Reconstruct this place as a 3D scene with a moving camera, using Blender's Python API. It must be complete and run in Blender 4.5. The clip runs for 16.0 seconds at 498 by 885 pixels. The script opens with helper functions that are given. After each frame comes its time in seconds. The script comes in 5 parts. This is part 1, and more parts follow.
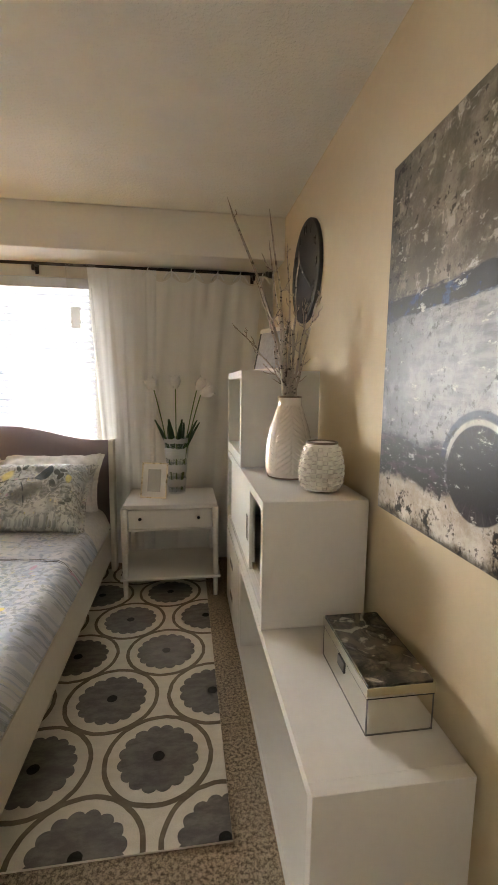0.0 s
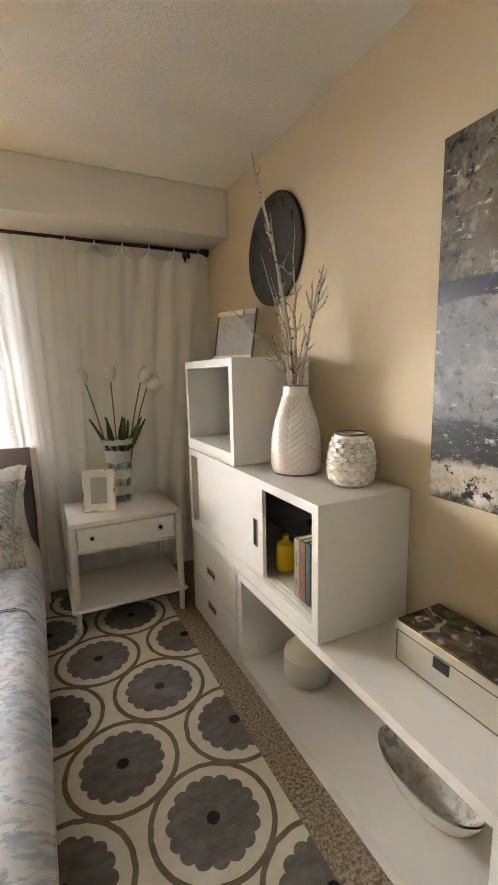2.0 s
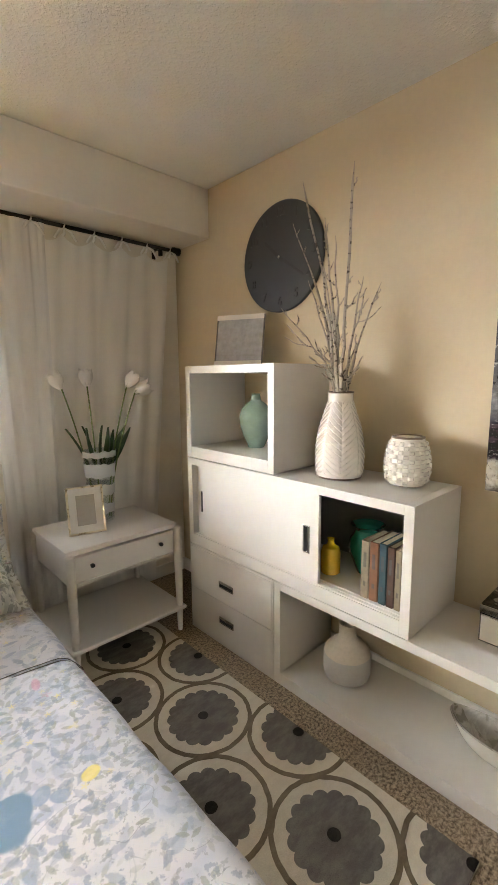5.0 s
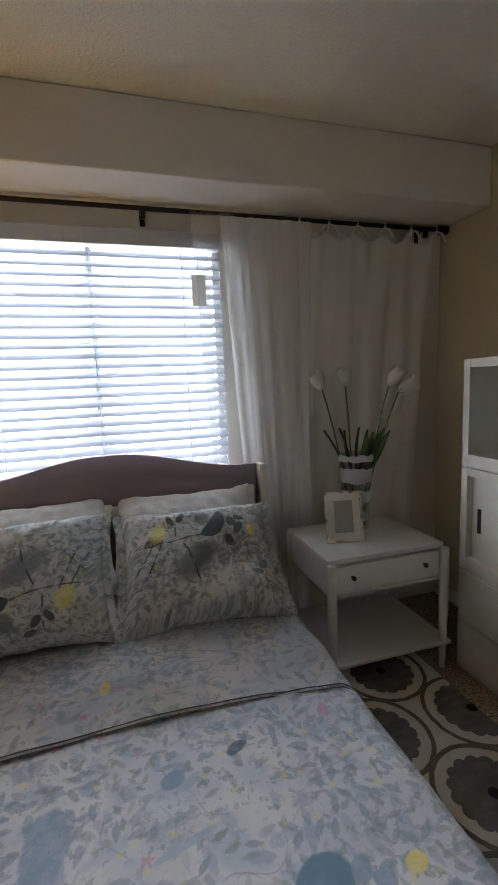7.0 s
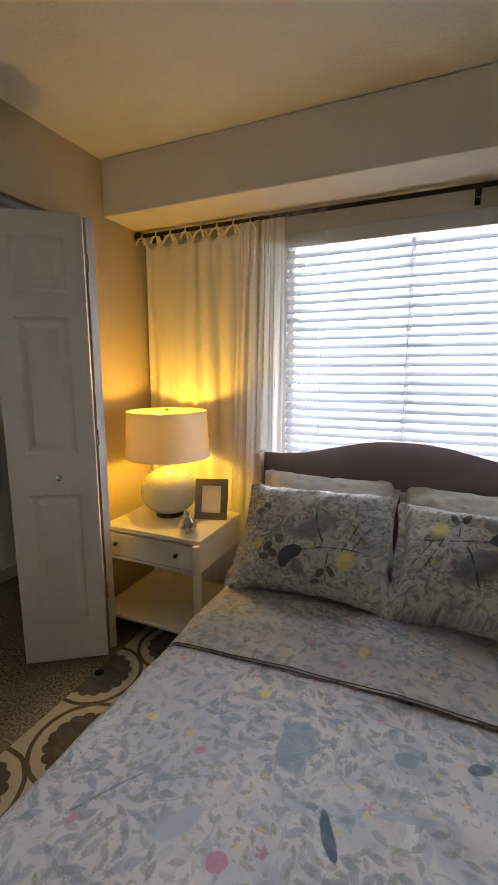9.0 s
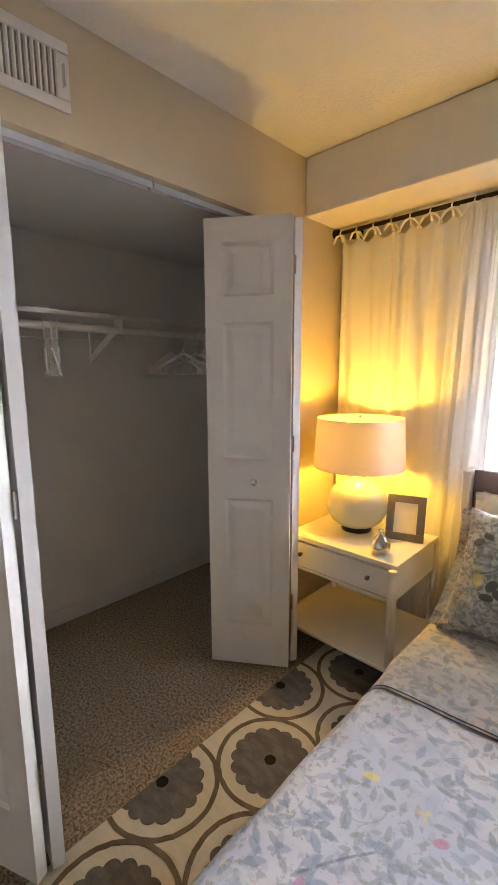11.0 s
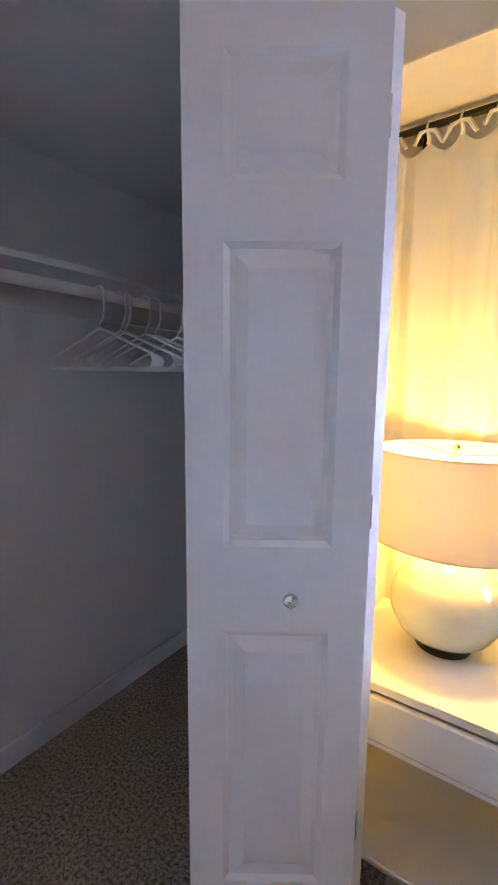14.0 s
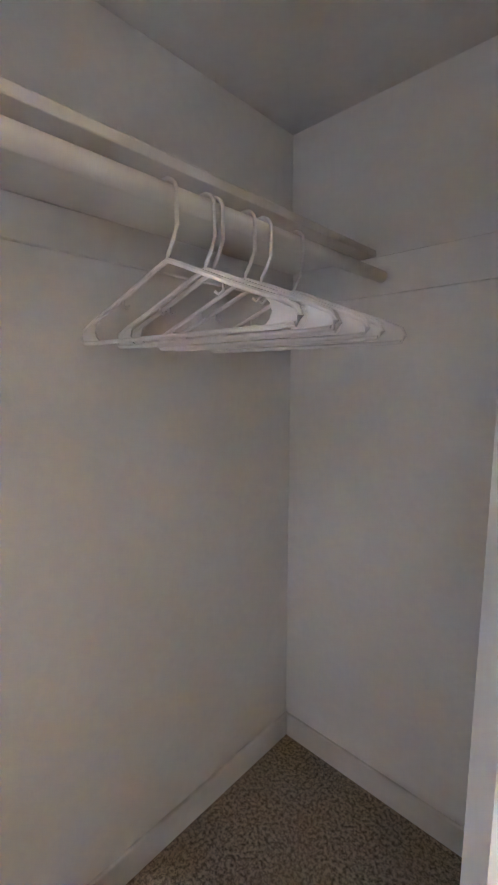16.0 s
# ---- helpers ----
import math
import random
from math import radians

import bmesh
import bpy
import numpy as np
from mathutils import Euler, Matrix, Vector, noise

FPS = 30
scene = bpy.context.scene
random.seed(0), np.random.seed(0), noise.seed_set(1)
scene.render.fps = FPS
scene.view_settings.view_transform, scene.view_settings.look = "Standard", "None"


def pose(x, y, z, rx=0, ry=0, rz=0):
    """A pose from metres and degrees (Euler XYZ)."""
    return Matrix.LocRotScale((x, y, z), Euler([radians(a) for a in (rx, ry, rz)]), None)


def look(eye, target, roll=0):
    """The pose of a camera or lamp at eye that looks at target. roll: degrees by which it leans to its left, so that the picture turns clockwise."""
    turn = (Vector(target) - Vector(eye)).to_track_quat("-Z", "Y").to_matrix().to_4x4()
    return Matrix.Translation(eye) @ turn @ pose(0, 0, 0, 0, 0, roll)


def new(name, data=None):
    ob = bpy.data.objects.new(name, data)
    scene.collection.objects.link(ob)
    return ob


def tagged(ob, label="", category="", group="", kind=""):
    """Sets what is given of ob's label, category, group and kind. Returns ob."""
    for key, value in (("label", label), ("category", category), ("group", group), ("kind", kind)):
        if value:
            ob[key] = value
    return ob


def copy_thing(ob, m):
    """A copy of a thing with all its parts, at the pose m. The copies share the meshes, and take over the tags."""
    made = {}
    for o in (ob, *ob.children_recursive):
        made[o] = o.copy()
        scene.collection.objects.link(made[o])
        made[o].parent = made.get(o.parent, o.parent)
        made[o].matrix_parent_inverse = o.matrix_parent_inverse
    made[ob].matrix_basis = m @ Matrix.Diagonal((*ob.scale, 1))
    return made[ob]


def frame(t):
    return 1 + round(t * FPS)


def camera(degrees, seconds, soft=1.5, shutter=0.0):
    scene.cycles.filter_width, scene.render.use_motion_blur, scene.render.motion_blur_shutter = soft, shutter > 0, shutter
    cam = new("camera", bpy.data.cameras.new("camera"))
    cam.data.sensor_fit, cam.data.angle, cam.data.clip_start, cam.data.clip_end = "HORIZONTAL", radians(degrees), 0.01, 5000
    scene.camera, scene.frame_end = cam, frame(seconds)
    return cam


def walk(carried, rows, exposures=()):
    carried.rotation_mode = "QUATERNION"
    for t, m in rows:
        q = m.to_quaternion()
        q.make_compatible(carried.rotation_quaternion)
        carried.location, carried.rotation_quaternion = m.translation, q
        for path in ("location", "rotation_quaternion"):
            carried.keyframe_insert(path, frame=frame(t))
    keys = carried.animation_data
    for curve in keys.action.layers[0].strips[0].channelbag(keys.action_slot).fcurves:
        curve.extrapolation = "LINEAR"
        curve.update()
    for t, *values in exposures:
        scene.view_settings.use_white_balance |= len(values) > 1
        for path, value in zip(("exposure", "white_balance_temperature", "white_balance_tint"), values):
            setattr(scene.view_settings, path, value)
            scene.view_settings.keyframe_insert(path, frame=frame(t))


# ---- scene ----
cam = camera(59.9, 16.0)
PATH = [
    (0, (0.332, 0.358, 1.335), (0.621, 2.321, 1.08), 0.7),
    (0.5, (0.253, 0.528, 1.317), (0.573, 2.483, 1.041), 0.4),
    (1, (0.148, 0.662, 1.326), (0.605, 2.587, 1.034), 0.8),
    (1.5, (0.0, 0.709, 1.335), (0.735, 2.545, 1.037), -0.1),
    (2, (-0.146, 0.724, 1.345), (0.72, 2.499, 1.031), -1.2),
    (2.3, (-0.198, 0.774, 1.33), (0.693, 2.537, 1.017), -1.2),
    (2.5, (-0.232, 0.825, 1.339), (0.685, 2.573, 1.014), -1.1),
    (3, (-0.331, 0.957, 1.34), (0.658, 2.666, 1.02), -1.6),
    (5.3, (-0.725, 1.211, 1.36), (0.647, 2.635, 1.065), -0.4),
    (5.5, (-0.731, 1.251, 1.355), (0.638, 2.68, 1.067), -0.6),
    (6, (-0.75, 1.34, 1.351), (0.518, 2.86, 1.07), -1.5),
    (6.5, (-0.81, 1.434, 1.342), (0.14, 3.174, 1.08), -2.1),
    (7, (-0.831, 1.464, 1.343), (-0.274, 3.366, 1.077), -2.3),
    (7.5, (-0.863, 1.414, 1.332), (-0.769, 3.394, 1.068), -0.5),
    (8, (-0.888, 1.359, 1.34), (-1.186, 3.313, 1.035), -0.4),
    (8.5, (-0.84, 1.345, 1.363), (-1.377, 3.244, 1.041), -0.9),
    (9, (-0.769, 1.385, 1.386), (-1.56, 3.192, 1.054), -0.1),
    (9.5, (-0.72, 1.389, 1.391), (-1.83, 3.018, 1.055), -0.3),
    (10, (-0.755, 1.383, 1.38), (-2.08, 2.847, 1.062), -0.2),
    (10.2, (-0.786, 1.379, 1.4), (-2.156, 2.797, 1.07), -0.3),
    (12.3, (-1.541, 1.522, 1.375), (-2.745, 3.102, 1.148), -0.2),
    (12.5, (-1.609, 1.554, 1.362), (-2.686, 3.227, 1.156), -0.7),
    (13, (-1.738, 1.642, 1.356), (-2.584, 3.443, 1.153), -3.3),
    (13.5, (-1.812, 1.838, 1.359), (-2.662, 3.636, 1.139), -0.5),
    (14, (-1.884, 2.033, 1.35), (-3.022, 3.654, 1.071), 0.5),
    (14.5, (-2.018, 2.156, 1.317), (-3.192, 3.754, 1.054), 1.3),
    (15, (-2.179, 2.247, 1.335), (-3.415, 3.79, 1.032), 0.5),
    (15.5, (-2.321, 2.363, 1.331), (-3.649, 3.828, 1.034), -0.1),
    (16, (-2.427, 2.427, 1.311), (-3.787, 3.868, 1.04), 0.0),
]

EXPOSURES = [(0.0, 0.1, 7350, 13), (1.5, 0.2, 7200, 13), (2.5, 0.5, 7100, 13), (5.8, 0.38, 6950, 12), (6.5, -0.3, 6600, 12), (7.0, -1.15, 6150, 11), (7.5, -1.33, 6050, 11), (8.6, -1.2, 6450, 11), (9.5, -0.9, 6900, 13), (10.2, -0.35, 7200, 13), (12.4, -0.1, 4750, 25), (13.0, 0.0, 4750, 25), (14.0, 0.25, 4900, 24), (14.5, 0.4, 5000, 22), (15.0, 0.7, 5500, 22), (15.5, 0.95, 5750, 20), (16.0, 1.57, 5600, 20)]
walk(cam, [(t, look(eye, target, roll)) for t, eye, target, roll in PATH], EXPOSURES)

# ---- daylight and lamp ----
world = bpy.data.worlds.new("sky")
scene.world = world
world.use_nodes = True
sky = world.node_tree.nodes.new("ShaderNodeTexSky")
sky.sky_type, sky.sun_disc, sky.sun_elevation, sky.sun_rotation = "NISHITA", False, radians(40), radians(160)
back = world.node_tree.nodes["Background"]
back.inputs["Strength"].default_value = 0.12
world.node_tree.links.new(sky.outputs[0], back.inputs["Color"])


def lamp_data(name, kind, energy, color):
    d = bpy.data.lights.new(name, kind)
    d.energy, d.color = energy, color
    return d


daylight = lamp_data("daylight", "AREA", 4300, (0.90, 0.95, 1.0))
daylight.shape, daylight.size, daylight.size_y = "RECTANGLE", 6.0, 1.8
new("daylight", daylight).matrix_world = pose(-0.92, 5.2, 1.2, -90, 0, 0)
bulb_light = lamp_data("bulb_light", "POINT", 20, (1.0, 0.58, 0.055))
bulb_light.shadow_soft_size = 0.035
new("bulb_light", bulb_light).matrix_world = pose(-2.088, 3.31, 1.06)


# ---- node helpers ----
def nd(tree, kind, **ins):
    n = tree.nodes.new(kind)
    for k, v in ins.items():
        sock = n.inputs[int(k[1:])] if k[0] == "i" and k[1:].isdigit() else n.inputs[k]
        if isinstance(v, bpy.types.NodeSocket):
            tree.links.new(v, sock)
        else:
            sock.default_value = v
    return n


def math_n(tree, op, a, b=0.0, c=0.0):
    n = tree.nodes.new("ShaderNodeMath")
    n.operation = op
    for i, v in enumerate((a, b, c)):
        if isinstance(v, bpy.types.NodeSocket):
            tree.links.new(v, n.inputs[i])
        else:
            n.inputs[i].default_value = v
    return n.outputs[0]


def mix_c(tree, fac, a, b):
    n = tree.nodes.new("ShaderNodeMix")
    n.data_type = "RGBA"
    for i, v in ((0, fac), (6, a), (7, b)):
        if isinstance(v, bpy.types.NodeSocket):
            tree.links.new(v, n.inputs[i])
        else:
            n.inputs[i].default_value = v if i == 0 else (*v[:3], 1)
    return n.outputs[2]


def ramp(tree, fac, lo, hi):
    """0 below lo, 1 above hi, smooth between."""
    n = nd(tree, "ShaderNodeMapRange", i0=fac, i1=lo, i2=hi)
    n.interpolation_type = "SMOOTHSTEP"
    return n.outputs[0]


def coords(tree, scale=(1, 1, 1), rot=0.0, loc=(0, 0, 0)):
    tc = tree.nodes.new("ShaderNodeTexCoord")
    mp = nd(tree, "ShaderNodeMapping", Vector=tc.outputs["Object"])
    mp.inputs["Scale"].default_value = scale
    mp.inputs["Rotation"].default_value = (0, 0, rot)
    mp.inputs["Location"].default_value = loc
    return mp.outputs[0]


def noise_n(tree, vec, scale, detail=3.0, rough=0.55):
    return nd(tree, "ShaderNodeTexNoise", Vector=vec, Scale=scale, Detail=detail, Roughness=rough).outputs["Fac"]


def new_mat(name):
    m = bpy.data.materials.new(name)
    m.use_nodes = True
    return m, m.node_tree, m.node_tree.nodes["Principled BSDF"]


def surface(name, color, rough=0.5, metal=0.0, vary=0.08, big=1.5, fine=40.0, bump=0.0, bump_scale=200.0, bump_dist=0.002,
            coat=0.0, per_object=0.0, spec=0.5):
    """A painted, glazed or bare surface with variation at two scales, and a fine relief."""
    m, t, p = new_mat(name)
    v = coords(t)
    a = noise_n(t, v, big, 4)
    b = noise_n(t, v, fine, 3)
    dark = tuple(c * (1 - vary * 2) for c in color)
    light = tuple(min(1, c * (1 + vary)) for c in color)
    f = math_n(t, "ADD", math_n(t, "MULTIPLY", a, 0.6), math_n(t, "MULTIPLY", b, 0.4))
    col = mix_c(t, ramp(t, f, 0.3, 0.7), dark, light)
    if per_object:
        info = t.nodes.new("ShaderNodeObjectInfo")
        hsv = nd(t, "ShaderNodeHueSaturation", Color=col, Value=math_n(t, "ADD", 1 - per_object, math_n(t, "MULTIPLY", info.outputs["Random"], 2 * per_object)))
        col = hsv.outputs[0]
    t.links.new(col, p.inputs["Base Color"])
    t.links.new(math_n(t, "ADD", rough - 0.06, math_n(t, "MULTIPLY", b, 0.12)), p.inputs["Roughness"])
    p.inputs["Metallic"].default_value = metal
    p.inputs["Coat Weight"].default_value = coat
    p.inputs["Specular IOR Level"].default_value = spec
    if bump:
        h = noise_n(t, v, bump_scale, 2)
        t.links.new(nd(t, "ShaderNodeBump", Strength=bump, Distance=bump_dist, Height=h).outputs[0], p.inputs["Normal"])
    return m


def textured_ceiling():
    m, t, p = new_mat("ceiling_texture")
    v = coords(t)
    blobs = ramp(t, noise_n(t, v, 62, 3, 0.55), 0.42, 0.72)
    grit = noise_n(t, v, 160, 2)
    h = math_n(t, "ADD", math_n(t, "MULTIPLY", blobs, 0.8), math_n(t, "MULTIPLY", grit, 0.35))
    t.links.new(nd(t, "ShaderNodeBump", Strength=0.5, Distance=0.004, Height=h).outputs[0], p.inputs["Normal"])
    t.links.new(mix_c(t, ramp(t, noise_n(t, v, 2.2, 3), 0.35, 0.65), (0.79, 0.765, 0.70), (0.84, 0.815, 0.755)), p.inputs["Base Color"])
    p.inputs["Roughness"].default_value = 0.9
    return m


def carpet_mat():
    m, t, p = new_mat("carpet_pile")
    v = coords(t)
    tuft = noise_n(t, v, 90, 5, 0.72)
    fine = noise_n(t, v, 330, 3, 0.6)
    tone = math_n(t, "ADD", math_n(t, "MULTIPLY", tuft, 0.7), math_n(t, "MULTIPLY", fine, 0.3))
    col = mix_c(t, ramp(t, tone, 0.39, 0.60), (0.095, 0.070, 0.047), (0.50, 0.40, 0.29))
    col = mix_c(t, math_n(t, "MULTIPLY", ramp(t, noise_n(t, v, 3.5, 4), 0.4, 0.7), 0.35), col, (0.27, 0.205, 0.14))
    t.links.new(col, p.inputs["Base Color"])
    t.links.new(nd(t, "ShaderNodeBump", Strength=0.9, Distance=0.012, Height=tone).outputs[0], p.inputs["Normal"])
    p.inputs["Roughness"].default_value = 0.95
    p.inputs["Specular IOR Level"].default_value = 0.1
    return m


def rug_mat(name, c1, c2):
    m, t, p = new_mat(name)
    v = coords(t)
    streak = noise_n(t, coords(t, (14, 30, 20), 0.3), 1.0, 6, 0.7)
    fuzz = noise_n(t, v, 420, 2)
    col = mix_c(t, ramp(t, streak, 0.35, 0.68), c1, c2)
    t.links.new(mix_c(t, math_n(t, "MULTIPLY", fuzz, 0.35), col, tuple(c * 0.6 for c in c1)), p.inputs["Base Color"])
    h = math_n(t, "ADD", fuzz, math_n(t, "MULTIPLY", noise_n(t, v, 60, 3), 0.8))
    t.links.new(nd(t, "ShaderNodeBump", Strength=0.8, Distance=0.004, Height=h).outputs[0], p.inputs["Normal"])
    p.inputs["Roughness"].default_value = 0.95
    p.inputs["Specular IOR Level"].default_value = 0.1
    return m


def twigs(t, col, vec, scale, width, color, alpha, lo=0.5):
    n = noise_n(t, vec, scale, 1.0, 0.4)
    line = math_n(t, "SUBTRACT", 1.0, ramp(t, math_n(t, "ABSOLUTE", math_n(t, "SUBTRACT", n, 0.5)), width * 0.4, width))
    gate = ramp(t, noise_n(t, vec, scale * 0.8 + 1.3, 2), lo, lo + 0.08)
    return mix_c(t, math_n(t, "MULTIPLY", math_n(t, "MULTIPLY", line, gate), alpha), col, color)


def sprig(t, col, vec, scale, length, width, share, color, alpha, cluster=0.0, petals=0, soft=0.25, turn=6.283):
    """One painted leaf, or a bloom with petals, in a share of the cells; each has its own heading. Lengths in metres."""
    vor = nd(t, "ShaderNodeTexVoronoi", Vector=vec, Scale=scale, Randomness=0.85)
    vor.voronoi_dimensions = "2D"
    sep = nd(t, "ShaderNodeSeparateColor", Color=vor.outputs["Color"])
    off = nd(t, "ShaderNodeVectorMath", i0=vec, i1=vor.outputs["Position"])
    off.operation = "SUBTRACT"
    xy = nd(t, "ShaderNodeSeparateXYZ", Vector=off.outputs[0])
    heading = math_n(t, "MULTIPLY", sep.outputs[0], turn)
    c, s = math_n(t, "COSINE", heading), math_n(t, "SINE", heading)
    u = math_n(t, "ADD", math_n(t, "MULTIPLY", xy.outputs[0], c), math_n(t, "MULTIPLY", xy.outputs[1], s))
    w = math_n(t, "SUBTRACT", math_n(t, "MULTIPLY", xy.outputs[1], c), math_n(t, "MULTIPLY", xy.outputs[0], s))
    wob = math_n(t, "MULTIPLY", math_n(t, "SUBTRACT", noise_n(t, vec, scale * 6, 2), 0.5), width * 0.9)
    if petals:
        r = math_n(t, "SQRT", math_n(t, "ADD", math_n(t, "MULTIPLY", u, u), math_n(t, "MULTIPLY", w, w)))
        lobes = math_n(t, "MULTIPLY", math_n(t, "COSINE", math_n(t, "MULTIPLY", math_n(t, "ARCTAN2", w, u), float(petals))), length * 0.28)
        d = math_n(t, "SUBTRACT", math_n(t, "ADD", length * 0.72, lobes), r)
    else:
        k = math_n(t, "DIVIDE", u, length)
        d = math_n(t, "SUBTRACT", math_n(t, "MULTIPLY", width, math_n(t, "SUBTRACT", 1.0, math_n(t, "MULTIPLY", k, k))), math_n(t, "ABSOLUTE", w))
    shape = ramp(t, math_n(t, "ADD", d, wob), 0.0, width * soft)
    gate = math_n(t, "GREATER_THAN", sep.outputs[1], 1 - share)
    if cluster:
        gate = math_n(t, "MULTIPLY", gate, ramp(t, noise_n(t, vec, cluster, 2), 0.46, 0.54))
    wash = math_n(t, "ADD", 0.45, math_n(t, "MULTIPLY", noise_n(t, vec, scale * 2.2, 3), 0.55))
    tone = math_n(t, "ADD", 0.6, math_n(t, "MULTIPLY", sep.outputs[2], 0.5))
    fac = math_n(t, "MULTIPLY", math_n(t, "MULTIPLY", shape, gate), math_n(t, "MULTIPLY", math_n(t, "MULTIPLY", wash, tone), alpha))
    return mix_c(t, math_n(t, "MINIMUM", fac, 1.0), col, color)


def blot(t, col, vec, cx, cy, length, width, heading, color, alpha, soft=0.35, bite=0.0):
    """One large brush mark of the print at its own place: an oval, ragged by noise, darker where the paint pooled."""
    off = nd(t, "ShaderNodeVectorMath", i0=vec, i1=(cx, cy, 0))
    off.operation = "SUBTRACT"
    xy = nd(t, "ShaderNodeSeparateXYZ", Vector=off.outputs[0])
    c, s = math.cos(radians(heading)), math.sin(radians(heading))
    u = math_n(t, "ADD", math_n(t, "MULTIPLY", xy.outputs[0], c / length), math_n(t, "MULTIPLY", xy.outputs[1], s / length))
    w = math_n(t, "ADD", math_n(t, "MULTIPLY", xy.outputs[0], -s / width), math_n(t, "MULTIPLY", xy.outputs[1], c / width))
    if bite:
        w = math_n(t, "ADD", w, math_n(t, "MULTIPLY", math_n(t, "MULTIPLY", u, u), bite))
    d = math_n(t, "SUBTRACT", 1.0, math_n(t, "ADD", math_n(t, "MULTIPLY", u, u), math_n(t, "MULTIPLY", w, w)))
    d = math_n(t, "ADD", d, math_n(t, "MULTIPLY", math_n(t, "SUBTRACT", noise_n(t, vec, 22, 4), 0.5), 0.8))
    pool = math_n(t, "ADD", 0.55, math_n(t, "MULTIPLY", noise_n(t, vec, 30, 3), 0.7))
    return mix_c(t, math_n(t, "MINIMUM", math_n(t, "MULTIPLY", math_n(t, "MULTIPLY", ramp(t, d, 0.0, soft), pool), alpha), 1.0), col, color)


def stroke(t, col, vec, cx, cy, length, heading, bend, color, alpha, width=0.004):
    """One thin curved stem of the print."""
    off = nd(t, "ShaderNodeVectorMath", i0=vec, i1=(cx, cy, 0))
    off.operation = "SUBTRACT"
    xy = nd(t, "ShaderNodeSeparateXYZ", Vector=off.outputs[0])
    c, s = math.cos(radians(heading)), math.sin(radians(heading))
    u = math_n(t, "ADD", math_n(t, "MULTIPLY", xy.outputs[0], c), math_n(t, "MULTIPLY", xy.outputs[1], s))
    w = math_n(t, "SUBTRACT", math_n(t, "MULTIPLY", xy.outputs[1], c), math_n(t, "MULTIPLY", xy.outputs[0], s))
    w = math_n(t, "ABSOLUTE", math_n(t, "ADD", w, math_n(t, "MULTIPLY", math_n(t, "MULTIPLY", u, u), bend)))
    line = math_n(t, "SUBTRACT", 1.0, ramp(t, w, width * 0.4, width))
    ends = math_n(t, "SUBTRACT", 1.0, ramp(t, math_n(t, "ABSOLUTE", u), length * 0.42, length * 0.5))
    dry = ramp(t, noise_n(t, vec, 40, 2), 0.3, 0.55)
    return mix_c(t, math_n(t, "MULTIPLY", math_n(t, "MULTIPLY", line, ends), math_n(t, "MULTIPLY", dry, alpha)), col, color)


